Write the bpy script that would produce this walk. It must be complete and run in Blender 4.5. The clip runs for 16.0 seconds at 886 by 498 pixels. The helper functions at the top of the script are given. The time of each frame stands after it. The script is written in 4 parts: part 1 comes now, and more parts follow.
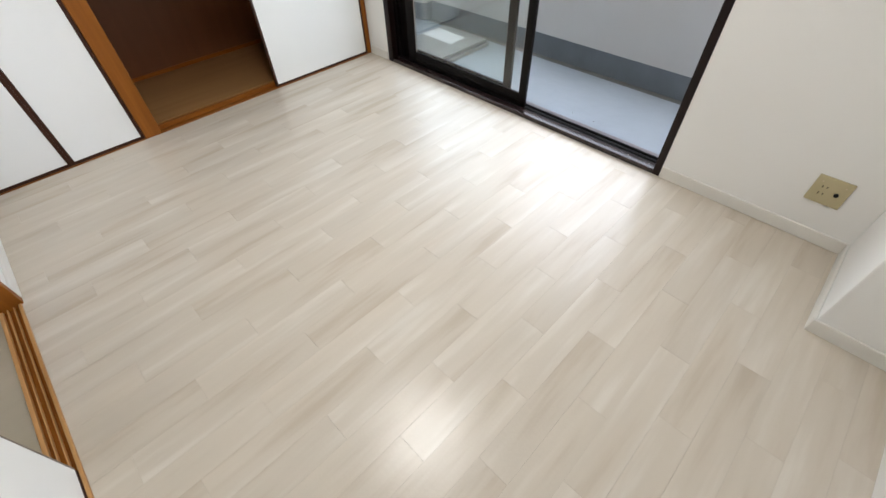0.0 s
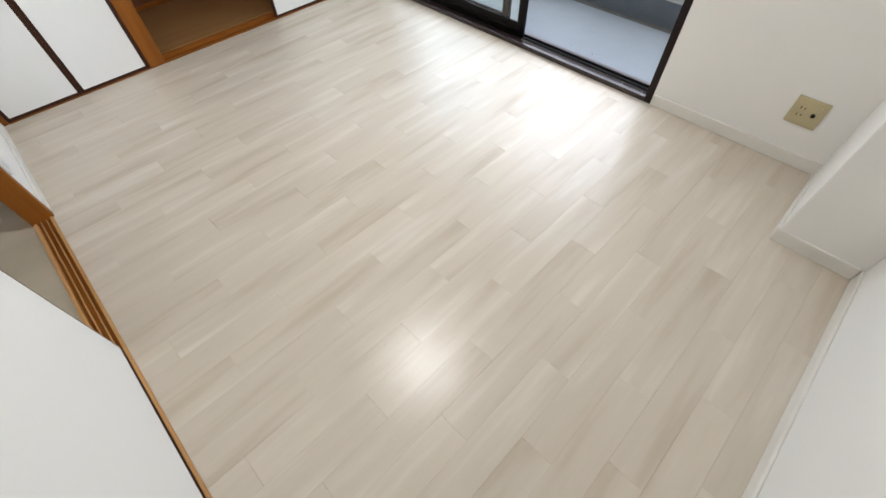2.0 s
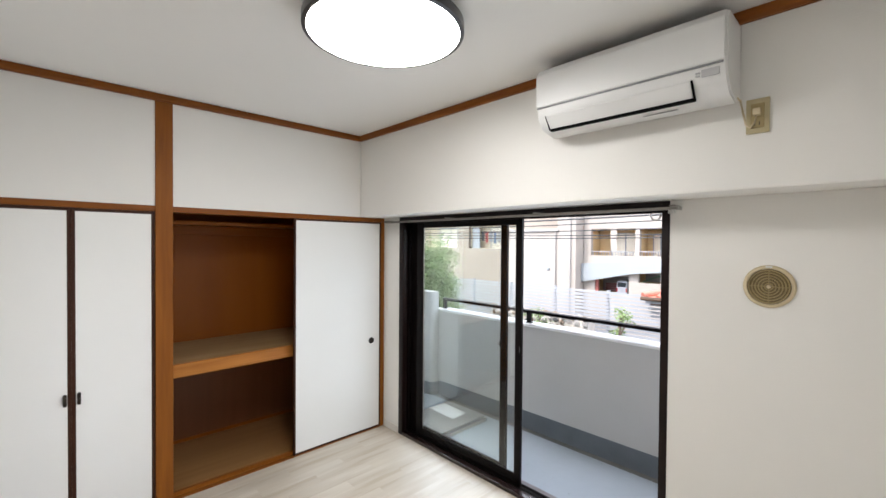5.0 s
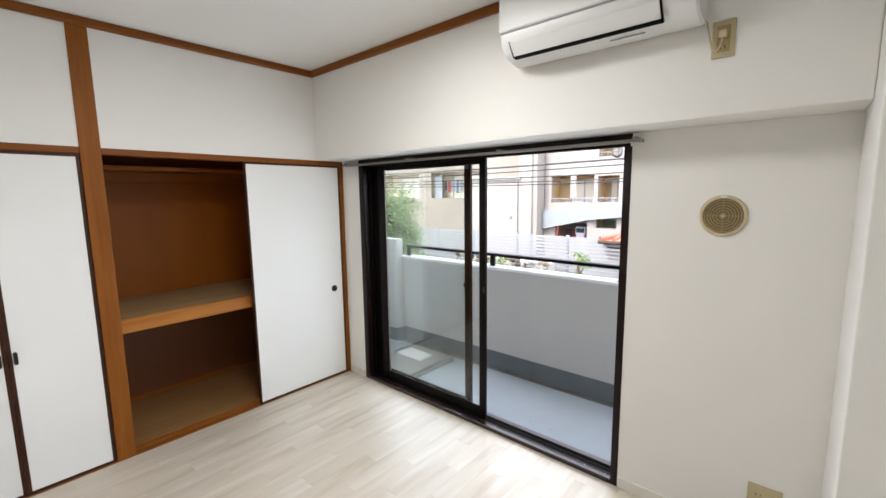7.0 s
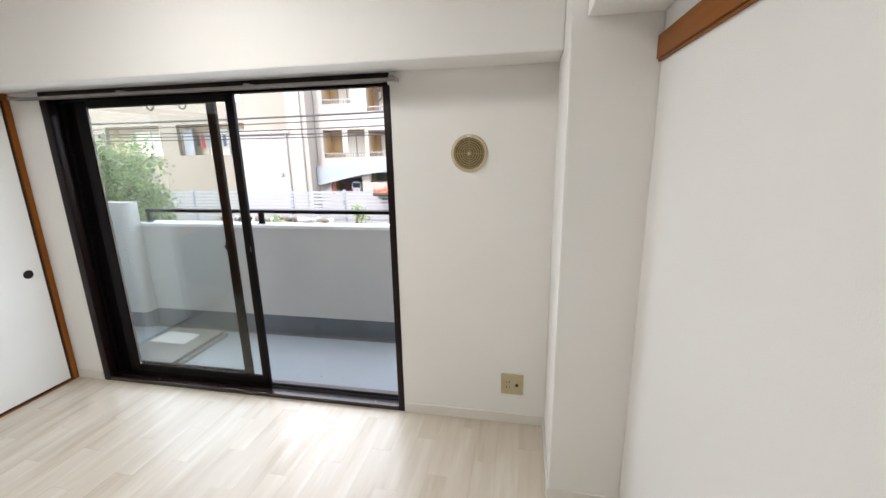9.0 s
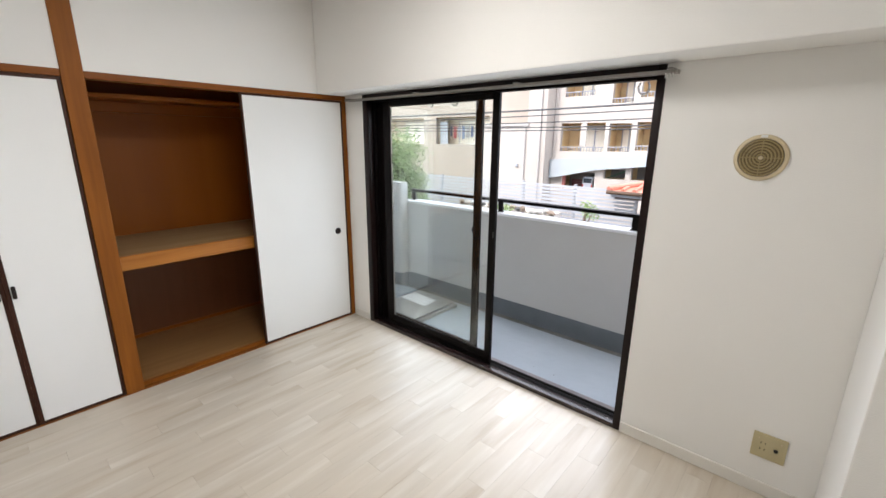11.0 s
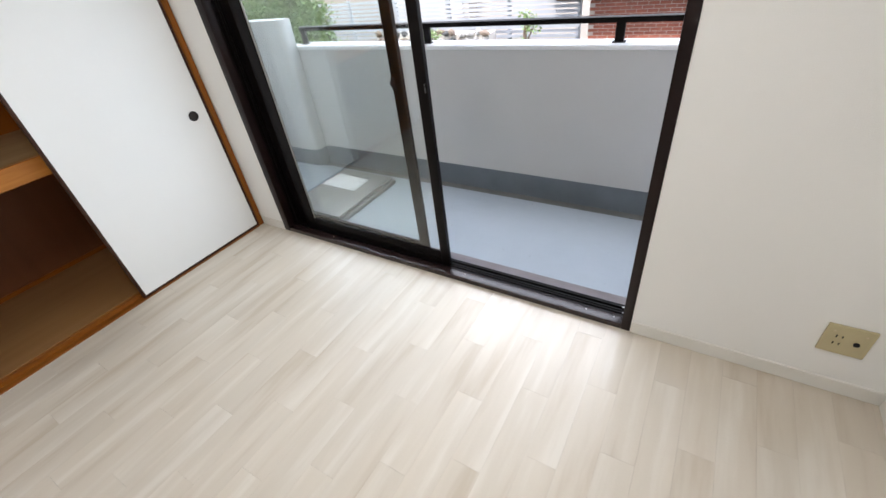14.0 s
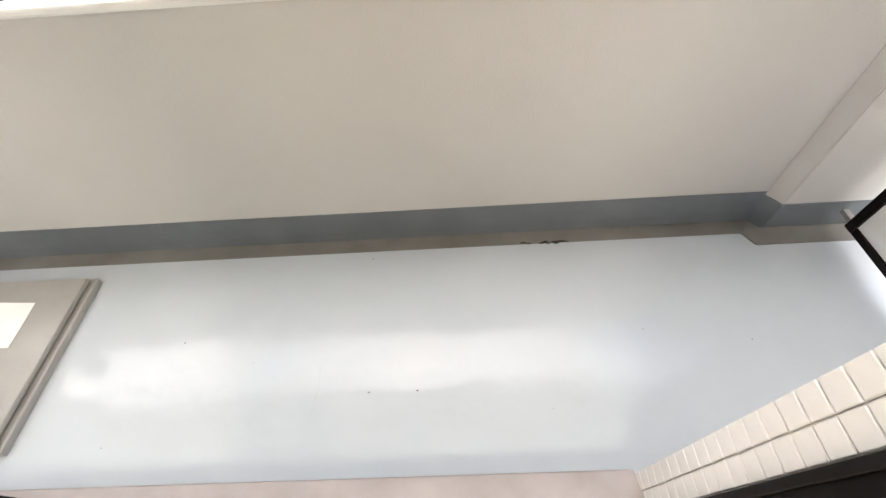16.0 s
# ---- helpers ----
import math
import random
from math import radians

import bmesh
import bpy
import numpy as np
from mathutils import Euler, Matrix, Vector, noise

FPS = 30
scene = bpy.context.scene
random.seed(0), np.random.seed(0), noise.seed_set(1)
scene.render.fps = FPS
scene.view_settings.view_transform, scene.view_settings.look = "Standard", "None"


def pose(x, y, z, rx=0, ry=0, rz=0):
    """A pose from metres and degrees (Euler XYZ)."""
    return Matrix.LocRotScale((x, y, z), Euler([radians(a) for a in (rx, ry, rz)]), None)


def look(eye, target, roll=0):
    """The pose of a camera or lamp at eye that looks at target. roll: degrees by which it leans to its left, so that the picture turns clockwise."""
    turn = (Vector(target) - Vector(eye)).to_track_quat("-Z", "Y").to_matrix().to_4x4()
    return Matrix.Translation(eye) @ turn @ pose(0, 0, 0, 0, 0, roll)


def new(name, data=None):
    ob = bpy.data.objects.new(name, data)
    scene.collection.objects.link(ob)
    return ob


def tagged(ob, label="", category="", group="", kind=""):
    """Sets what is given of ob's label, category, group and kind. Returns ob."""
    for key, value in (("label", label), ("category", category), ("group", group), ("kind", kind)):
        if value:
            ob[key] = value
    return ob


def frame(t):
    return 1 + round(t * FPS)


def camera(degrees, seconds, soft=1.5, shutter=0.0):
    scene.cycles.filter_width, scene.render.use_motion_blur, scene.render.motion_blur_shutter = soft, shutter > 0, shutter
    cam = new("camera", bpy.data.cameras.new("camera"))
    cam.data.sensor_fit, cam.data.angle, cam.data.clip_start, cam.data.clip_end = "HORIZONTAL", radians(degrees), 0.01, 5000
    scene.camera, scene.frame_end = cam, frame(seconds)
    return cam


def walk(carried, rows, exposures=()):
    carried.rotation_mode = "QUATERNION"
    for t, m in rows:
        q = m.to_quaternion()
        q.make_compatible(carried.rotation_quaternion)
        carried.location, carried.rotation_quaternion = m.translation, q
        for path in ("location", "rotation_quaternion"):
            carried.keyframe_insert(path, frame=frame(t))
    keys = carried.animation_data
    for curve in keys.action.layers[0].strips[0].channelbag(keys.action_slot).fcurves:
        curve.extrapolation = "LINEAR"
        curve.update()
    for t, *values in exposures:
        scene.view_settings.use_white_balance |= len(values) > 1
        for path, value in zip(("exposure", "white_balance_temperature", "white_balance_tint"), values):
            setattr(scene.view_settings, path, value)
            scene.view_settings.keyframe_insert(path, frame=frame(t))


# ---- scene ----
cam = camera(93.6, 16.0)
PATH = [
    (0, (2.753, -1.955, 1.297), (1.768, -1.003, -0.161), -1.7),
    (0.5, (2.824, -2.038, 1.296), (1.927, -1.145, -0.252), -2.2),
    (1, (2.866, -2.063, 1.296), (2.008, -1.23, -0.307), -2.5),
    (1.5, (2.902, -2.082, 1.294), (2.052, -1.269, -0.324), -2.2),
    (2, (2.917, -2.091, 1.292), (2.039, -1.262, -0.302), -2.0),
    (2.5, (2.918, -2.094, 1.297), (1.953, -1.174, -0.194), -1.5),
    (3, (2.92, -2.095, 1.366), (1.803, -1.015, 0.107), -0.8),
    (3.5, (2.928, -2.117, 1.467), (1.661, -0.879, 0.539), -0.1),
    (4, (2.966, -2.113, 1.543), (1.582, -0.792, 0.96), 0.2),
    (4.5, (2.997, -2.13, 1.6), (1.556, -0.769, 1.332), 0.5),
    (4.7, (2.995, -2.154, 1.613), (1.552, -0.778, 1.451), 0.5),
    (6.8, (2.963, -2.152, 1.572), (1.613, -0.688, 1.381), -0.4),
    (7, (2.954, -2.118, 1.549), (1.65, -0.625, 1.286), -0.7),
    (7.5, (2.948, -2.059, 1.504), (1.849, -0.436, 1.109), -1.4),
    (8, (2.955, -2.046, 1.49), (2.161, -0.266, 1.042), -1.8),
    (8.2, (2.96, -2.037, 1.481), (2.266, -0.216, 1.031), -1.9),
    (10.3, (2.93, -2.002, 1.487), (2.235, -0.188, 1.008), -0.0),
    (10.4, (2.922, -2.015, 1.489), (2.141, -0.238, 1.01), 0.1),
    (10.5, (2.907, -2.017, 1.475), (2.033, -0.282, 0.998), 0.3),
    (11, (2.865, -2.065, 1.497), (1.582, -0.617, 0.992), 0.5),
    (11.5, (2.862, -2.094, 1.485), (1.264, -1.012, 0.959), 0.5),
    (12, (2.891, -2.124, 1.471), (1.134, -1.353, 0.906), 0.2),
    (12.5, (2.899, -2.116, 1.466), (1.142, -1.435, 0.798), -1.0),
    (13, (2.829, -2.018, 1.427), (1.184, -1.21, 0.627), -3.1),
    (13.5, (2.592, -1.778, 1.409), (1.235, -0.661, 0.456), -5.5),
    (14, (2.369, -1.345, 1.375), (1.441, -0.022, 0.197), -7.8),
    (14.5, (2.158, -0.879, 1.354), (1.549, 0.472, 0.011), -8.7),
    (15, (1.971, -0.495, 1.313), (1.636, 0.806, -0.169), -7.7),
    (15.3, (1.918, -0.303, 1.283), (1.663, 0.972, -0.236), -6.5),
    (15.5, (1.892, -0.187, 1.284), (1.675, 1.063, -0.263), -5.5),
    (15.6, (1.878, -0.134, 1.278), (1.682, 1.101, -0.282), -5.3),
    (16, (1.833, 0.045, 1.26), (1.772, 1.242, -0.341), -5.2),
]
# rows that carry on between the others
GLIDE = [
    (3.2, (2.922, -2.101, 1.413), (1.746, -0.958, 0.283), -0.8),
    (12.2, (2.898, -2.129, 1.481), (1.118, -1.424, 0.876), 0.0),
    (12.8, (2.873, -2.070, 1.456), (1.152, -1.332, 0.699), -2.2),
    (13.2, (2.761, -1.930, 1.425), (1.190, -1.015, 0.557), -4.4),
    (13.7, (2.518, -1.613, 1.403), (1.317, -0.389, 0.371), -6.7),
    (5.7, (2.985, -2.165, 1.605), (1.555, -0.79, 1.72), 0.2),
    (9.3, (2.955, -2.015, 1.477), (2.61, -0.13, 1.0), -1.0),
]
walk(cam, [(t, look(eye, target, roll)) for t, eye, target, roll in sorted(PATH + GLIDE)],
     exposures=[(0.0, 3.14, 6060, 11), (3.0, 3.11, 6060, 11), (4.2, 3.06, 6150, 12), (10.3, 3.03, 6170, 12), (11.5, 3.0, 6230, 13), (13.5, 2.98, 6200, 13), (14.1, 3.13, 6050, 12), (14.6, 3.2, 6050, 11), (15.2, 3.58, 6600, 12), (15.6, 3.74, 7150, 13), (16.0, 3.68, 7600, 13)])

# ---------------------------------------------------------------- world and light
world = bpy.data.worlds.new("sky")
scene.world = world
world.use_nodes = True
wn = world.node_tree.nodes
sky = wn.new("ShaderNodeTexSky")
sky.sky_type = "NISHITA"
sky.sun_disc = False
sky.sun_elevation = radians(52)
sky.sun_rotation = radians(200)
sky.air_density, sky.dust_density = 1.0, 1.2
wn["Background"].inputs["Strength"].default_value = 0.11
# scattered bright clouds all over the sky
wco, wno, wra, wmx = wn.new("ShaderNodeTexCoord"), wn.new("ShaderNodeTexNoise"), wn.new("ShaderNodeMapRange"), wn.new("ShaderNodeMix")
wno.inputs["Scale"].default_value, wno.inputs["Detail"].default_value = 3.2, 7
wra.inputs[1].default_value, wra.inputs[2].default_value = 0.36, 0.52
wmx.data_type = "RGBA"
wmx.inputs[7].default_value = (5.7, 5.8, 6.1, 1)
world.node_tree.links.new(wco.outputs["Generated"], wno.inputs[0])
world.node_tree.links.new(wno.outputs[0], wra.inputs[0])
world.node_tree.links.new(wra.outputs[0], wmx.inputs[0])
world.node_tree.links.new(sky.outputs[0], wmx.inputs[6])
world.node_tree.links.new(wmx.outputs[2], wn["Background"].inputs["Color"])

sun = new("sun", bpy.data.lights.new("sun", "SUN"))
sun.data.energy, sun.data.angle, sun.data.color = 0.6, radians(0.6), (1.0, 0.95, 0.87)
sun.matrix_world = look((0, 0, 0), (0.35, 1.0, -1.35))

# the sky's light coming in through the balcony window
window_light = new("window_light", bpy.data.lights.new("window_light", "AREA"))
window_light.data.shape, window_light.data.size, window_light.data.size_y = "RECTANGLE", 1.98, 1.52
window_light.data.energy, window_light.data.color = 1.6, (0.84, 0.93, 1.0)
window_light.matrix_world = look((1.27, -0.012, 0.82), (1.27, -1.0, 0.82))

hood_light = new("hood_light", bpy.data.lights.new("hood_light", "POINT"))
hood_light.data.energy, hood_light.data.color, hood_light.data.shadow_soft_size = 0.2, (1.0, 0.46, 0.12), 0.03
hood_light.location = (-0.585, -2.685, 1.45)


# ---------------------------------------------------------------- materials
def material(name, rough=0.5, metal=0.0):
    m = bpy.data.materials.new(name)
    m.use_nodes = True
    b = m.node_tree.nodes["Principled BSDF"]
    b.inputs["Roughness"].default_value, b.inputs["Metallic"].default_value = rough, metal
    return m, m.node_tree.nodes, m.node_tree.links, b


def surface(name, colour, other=None, rough=0.5, metal=0.0, scale=3.0, stretch=(1, 1, 1), bump=0.1, grain=120.0, spread=0.12, turn=0.0, shine=0.5):
    """A two-scale surface: broad patches of two colours, fine grain in gloss and relief."""
    m, n, l, b = material(name, rough, metal)
    other = other or tuple(c * (1 - spread) for c in colour)
    co = n.new("ShaderNodeTexCoord")
    mp = n.new("ShaderNodeMapping")
    mp.inputs["Scale"].default_value = stretch
    mp.inputs["Rotation"].default_value = (0, 0, turn)
    l.new(co.outputs["Object"], mp.inputs[0])
    broad, fine = n.new("ShaderNodeTexNoise"), n.new("ShaderNodeTexNoise")
    broad.inputs["Scale"].default_value, broad.inputs["Detail"].default_value = scale, 6
    fine.inputs["Scale"].default_value, fine.inputs["Detail"].default_value = grain, 3
    l.new(mp.outputs[0], broad.inputs[0]), l.new(mp.outputs[0], fine.inputs[0])
    mix = n.new("ShaderNodeMix")
    mix.data_type = "RGBA"
    mix.inputs[6].default_value, mix.inputs[7].default_value = (*colour, 1), (*other, 1)
    add = n.new("ShaderNodeMath")
    add.operation = "MULTIPLY_ADD"
    add.inputs[1].default_value, add.inputs[2].default_value = 2.6, -0.8
    l.new(broad.outputs[0], add.inputs[0])
    add.use_clamp = True
    l.new(add.outputs[0], mix.inputs[0])
    l.new(mix.outputs[2], b.inputs["Base Color"])
    gloss = n.new("ShaderNodeMapRange")
    gloss.inputs[3].default_value, gloss.inputs[4].default_value = max(0.02, rough * 0.8), min(1, rough * 1.2)
    l.new(fine.outputs[0], gloss.inputs[0])
    l.new(gloss.outputs[0], b.inputs["Roughness"])
    if bump:
        bp = n.new("ShaderNodeBump")
        bp.inputs["Strength"].default_value, bp.inputs["Distance"].default_value = bump, 0.002
        l.new(fine.outputs[0], bp.inputs["Height"])
        l.new(bp.outputs[0], b.inputs["Normal"])
    b.inputs["Specular IOR Level"].default_value = shine
    return m


def plank_material():
    """Whitewashed oak vinyl: streaks along the board, another tone for each board, a satin finish."""
    m, n, l, b = material("whitewashed oak vinyl", 0.3)
    b.inputs["Specular IOR Level"].default_value = 0.44
    co, info = n.new("ShaderNodeTexCoord"), n.new("ShaderNodeObjectInfo")
    off = n.new("ShaderNodeVectorMath")
    off.operation = "MULTIPLY_ADD"
    off.inputs[1].default_value = (7, 13, 0)
    l.new(info.outputs["Random"], off.inputs[0])
    l.new(co.outputs["Object"], off.inputs[2])
    mp = n.new("ShaderNodeMapping")
    mp.inputs["Scale"].default_value = (1.0, 0.10, 1.0)
    l.new(off.outputs[0], mp.inputs[0])
    streak, fine, broad = (n.new("ShaderNodeTexNoise") for _ in range(3))
    for node, s, d in ((streak, 13, 4), (fine, 190, 4), (broad, 7, 3)):
        node.inputs["Scale"].default_value, node.inputs["Detail"].default_value = s, d
        l.new(mp.outputs[0], node.inputs[0])
    ramp = n.new("ShaderNodeValToRGB")
    e = ramp.color_ramp.elements
    e[0].position, e[0].color = 0.28, (0.53, 0.45, 0.35, 1)
    e[1].position, e[1].color = 0.72, (0.685, 0.622, 0.53, 1)
    ramp.color_ramp.interpolation = "EASE"
    mid = ramp.color_ramp.elements.new(0.5)
    mid.color = (0.612, 0.54, 0.442, 1)
    l.new(streak.outputs[0], ramp.inputs[0])
    hue = n.new("ShaderNodeHueSaturation")
    val = n.new("ShaderNodeMapRange")
    val.inputs[3].default_value, val.inputs[4].default_value = 0.985, 1.015
    l.new(info.outputs["Random"], val.inputs[0])
    l.new(val.outputs[0], hue.inputs["Value"])
    l.new(ramp.outputs[0], hue.inputs["Color"])
    dark = n.new("ShaderNodeMix")
    dark.data_type, dark.blend_type = "RGBA", "MULTIPLY"
    tone = n.new("ShaderNodeMapRange")
    tone.inputs[1].default_value, tone.inputs[2].default_value = 0.35, 0.7
    tone.inputs[3].default_value, tone.inputs[4].default_value = 0.95, 1.02
    l.new(broad.outputs[0], tone.inputs[0])
    dark.inputs[0].default_value = 1.0
    l.new(hue.outputs[0], dark.inputs[6]), l.new(tone.outputs[0], dark.inputs[7])
    l.new(dark.outputs[2], b.inputs["Base Color"])
    ro = n.new("ShaderNodeMapRange")
    ro.inputs[3].default_value, ro.inputs[4].default_value = 0.21, 0.29
    l.new(broad.outputs[0], ro.inputs[0])
    l.new(ro.outputs[0], b.inputs["Roughness"])
    bp = n.new("ShaderNodeBump")
    bp.inputs["Strength"].default_value, bp.inputs["Distance"].default_value = 0.06, 0.001
    l.new(fine.outputs[0], bp.inputs["Height"])
    wave, bp2 = n.new("ShaderNodeTexNoise"), n.new("ShaderNodeBump")
    wave.inputs["Scale"].default_value, wave.inputs["Detail"].default_value = 90, 3
    l.new(off.outputs[0], wave.inputs[0])
    bp2.inputs["Strength"].default_value, bp2.inputs["Distance"].default_value = 0.34, 0.001
    l.new(wave.outputs[0], bp2.inputs["Height"])
    l.new(bp.outputs[0], bp2.inputs["Normal"])
    l.new(bp2.outputs[0], b.inputs["Normal"])
    return m


def wood_material(name, dark, light, rough=0.38, axis=2, scale=1.0, bump=0.12):
    """Stained wood with long grain along one axis (0, 1 or 2)."""
    m, n, l, b = material(name, rough)
    b.inputs["Specular IOR Level"].default_value = 0.24
    co, mp = n.new("ShaderNodeTexCoord"), n.new("ShaderNodeMapping")
    s = [14 * scale] * 3
    s[axis] = 0.9 * scale
    mp.inputs["Scale"].default_value = s
    l.new(co.outputs["Object"], mp.inputs[0])
    grain, fine = n.new("ShaderNodeTexNoise"), n.new("ShaderNodeTexNoise")
    grain.inputs["Scale"].default_value, grain.inputs["Detail"].default_value, grain.inputs["Distortion"].default_value = 2.2, 7, 0.6
    fine.inputs["Scale"].default_value, fine.inputs["Detail"].default_value = 14, 3
    l.new(mp.outputs[0], grain.inputs[0]), l.new(mp.outputs[0], fine.inputs[0])
    ramp = n.new("ShaderNodeValToRGB")
    ramp.color_ramp.elements[0].position, ramp.color_ramp.elements[0].color = 0.32, (*dark, 1)
    ramp.color_ramp.elements[1].position, ramp.color_ramp.elements[1].color = 0.68, (*light, 1)
    l.new(grain.outputs[0], ramp.inputs[0])
    l.new(ramp.outputs[0], b.inputs["Base Color"])
    bp = n.new("ShaderNodeBump")
    bp.inputs["Strength"].default_value, bp.inputs["Distance"].default_value = bump, 0.001
    l.new(fine.outputs[0], bp.inputs["Height"])
    l.new(bp.outputs[0], b.inputs["Normal"])
    return m


def glass_material():
    m, n, l, b = material("window glass", 0.0)
    b.inputs["Transmission Weight"].default_value, b.inputs["IOR"].default_value = 1.0, 1.45
    b.inputs["Base Color"].default_value = (0.93, 0.97, 0.95, 1)
    return m


def glow_material(name, colour, strength):
    m, n, l, b = material(name, 0.4)
    b.inputs["Base Color"].default_value = (0.85, 0.85, 0.85, 1)
    b.inputs["Emission Color"].default_value, b.inputs["Emission Strength"].default_value = (*colour, 1), strength
    return m


WALLPAPER = surface("white textured wallpaper", (0.84, 0.822, 0.785), (0.815, 0.797, 0.76), 0.75, scale=1.3, bump=0.45, grain=260)
CEILING = surface("ceiling paper", (0.85, 0.835, 0.805), (0.825, 0.81, 0.78), 0.8, scale=1.0, bump=0.4, grain=220)
PAPER = surface("fusuma paper", (0.85, 0.843, 0.815), (0.83, 0.823, 0.795), 0.7, scale=2.2, bump=0.3, grain=330)
BASE = surface("vinyl baseboard", (0.77, 0.74, 0.68), (0.73, 0.70, 0.64), 0.45, scale=6)
PLANK = plank_material()
SUBFLOOR = surface("joint filler", (0.58, 0.51, 0.42), (0.55, 0.48, 0.39), 0.8)
CEDAR = wood_material("orange stained cedar", (0.205, 0.061, 0.0058), (0.268, 0.088, 0.0085), 0.5)
CEDAR_Y = wood_material("orange stained cedar beam", (0.205, 0.061, 0.0058), (0.268, 0.088, 0.0085), 0.5, axis=1)
CEDAR_X = wood_material("orange stained cedar rail", (0.212, 0.064, 0.006), (0.275, 0.091, 0.009), 0.5, axis=0)
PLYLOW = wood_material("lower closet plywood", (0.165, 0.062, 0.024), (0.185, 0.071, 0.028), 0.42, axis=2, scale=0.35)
LINTEL_Y = wood_material("dark orange lintel stain", (0.175, 0.050, 0.0065), (0.235, 0.074, 0.009), 0.4, axis=1)
LINTEL_X = wood_material("dark orange rail stain", (0.185, 0.054, 0.0065), (0.245, 0.078, 0.009), 0.4, axis=0)
RAILWOOD = wood_material("pale orange shelf rail", (0.33, 0.12, 0.022), (0.46, 0.185, 0.038), 0.36, axis=1)
TRACKWOOD = wood_material("worn sill wood", (0.40, 0.20, 0.07), (0.56, 0.31, 0.12), 0.4, axis=0)
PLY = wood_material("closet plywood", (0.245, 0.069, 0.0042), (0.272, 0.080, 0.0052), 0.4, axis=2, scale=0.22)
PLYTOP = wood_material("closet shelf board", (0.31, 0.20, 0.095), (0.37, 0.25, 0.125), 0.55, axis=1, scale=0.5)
PLYFLOOR = wood_material("closet floor board", (0.25, 0.125, 0.045), (0.29, 0.15, 0.057), 0.5, axis=1, scale=0.5)
LACQUER = surface("dark brown lacquer", (0.050, 0.018, 0.009), (0.040, 0.014, 0.007), 0.4, scale=20, shine=0.25)
PULL = surface("black pull", (0.02, 0.014, 0.011), None, 0.4, scale=30, shine=0.25)
ALU = surface("dark bronze aluminium", (0.0065, 0.0046, 0.0042), (0.0045, 0.0032, 0.003), 0.42, 0.0, scale=8, bump=0.0, shine=0.13)
BRONZE = surface("brown painted window trim", (0.012, 0.0042, 0.0033), (0.008, 0.003, 0.0024), 0.36, scale=7, bump=0.03, shine=0.24)
SILLBRONZE = surface("polished brown sill paint", (0.030, 0.016, 0.015), (0.022, 0.012, 0.011), 0.24, scale=7, bump=0.03, shine=0.6)
THRESH = surface("weathered bronze threshold", (0.299, 0.266, 0.266), (0.239, 0.213, 0.213), 0.38, 0.15, scale=9, bump=0.1)
STEEL = surface("brushed stainless steel", (0.60, 0.59, 0.57), (0.50, 0.49, 0.47), 0.3, 0.9, scale=8, stretch=(1, 14, 1), bump=0.05)
HATCH = surface("galvanised hatch steel", (0.395, 0.389, 0.365), (0.347, 0.335, 0.317), 0.42, 0.35, scale=5, bump=0.06)
RAILDARK = surface("dull curtain rail", (0.30, 0.28, 0.255), (0.24, 0.225, 0.20), 0.4, 0.3, scale=15)
RAILGREY = surface("grey curtain rail", (0.42, 0.40, 0.37), (0.36, 0.34, 0.31), 0.4, 0.4, scale=15)
GLASS = glass_material()
IVORY = surface("aged ivory plastic", (0.50, 0.43, 0.255), (0.46, 0.39, 0.225), 0.4, scale=14, bump=0.04)
IVORY_PALE = surface("pale ivory plastic", (0.60, 0.50, 0.325), (0.56, 0.46, 0.295), 0.4, scale=14, bump=0.04)
TAN = surface("tan vent plastic", (0.17, 0.115, 0.042), (0.14, 0.095, 0.033), 0.45, scale=14, bump=0.04)
RINGTAN = surface("tan vent ring plastic", (0.37, 0.285, 0.13), (0.33, 0.25, 0.11), 0.45, scale=14, bump=0.04)
BLACK = surface("black plastic", (0.014, 0.013, 0.013), None, 0.4, scale=20, shine=0.22)
ACWHITE = surface("air conditioner white", (0.78, 0.778, 0.765), (0.765, 0.762, 0.75), 0.3, scale=2, bump=0.0)
ACGREY = surface("air conditioner grey", (0.30, 0.31, 0.32), None, 0.4, scale=20)
WHITEPLASTIC = surface("white plastic", (0.76, 0.755, 0.73), None, 0.35, scale=10, bump=0.03)
DIFFUSER = glow_material("lit lamp shade", (1.0, 0.962, 0.885), 3.3)
# near black that paints the shade inside the air conditioner's flap gaps
GAPSHADE = surface("painted gap shade", (0.004, 0.004, 0.004), None, 0.7, scale=20, bump=0.0, shine=0.05)
BALFLOOR = surface("pale blue waterproof coating", (0.501, 0.551, 0.593), (0.464, 0.513, 0.557), 0.095, scale=2.2, bump=0.03, grain=60, shine=0.38)


def add_swell(m, scale, distance):
    """Low hand-trowelled swells under the fine relief of a coating."""
    n, l = m.node_tree.nodes, m.node_tree.links
    b = n["Principled BSDF"]
    co, swell, bp = n.new("ShaderNodeTexCoord"), n.new("ShaderNodeTexNoise"), n.new("ShaderNodeBump")
    swell.inputs["Scale"].default_value, swell.inputs["Detail"].default_value = scale, 2.5
    bp.inputs["Strength"].default_value, bp.inputs["Distance"].default_value = 1.0, distance
    l.new(co.outputs["Object"], swell.inputs[0])
    l.new(swell.outputs[0], bp.inputs["Height"])
    l.new(bp.outputs[0], next(k.from_node for k in b.inputs["Normal"].links).inputs["Normal"])


add_swell(BALFLOOR, 6.0, 0.005)
GUTTER = surface("dirty gutter mortar", (0.206, 0.2, 0.189), (0.153, 0.146, 0.133), 0.6, scale=5, bump=0.4)
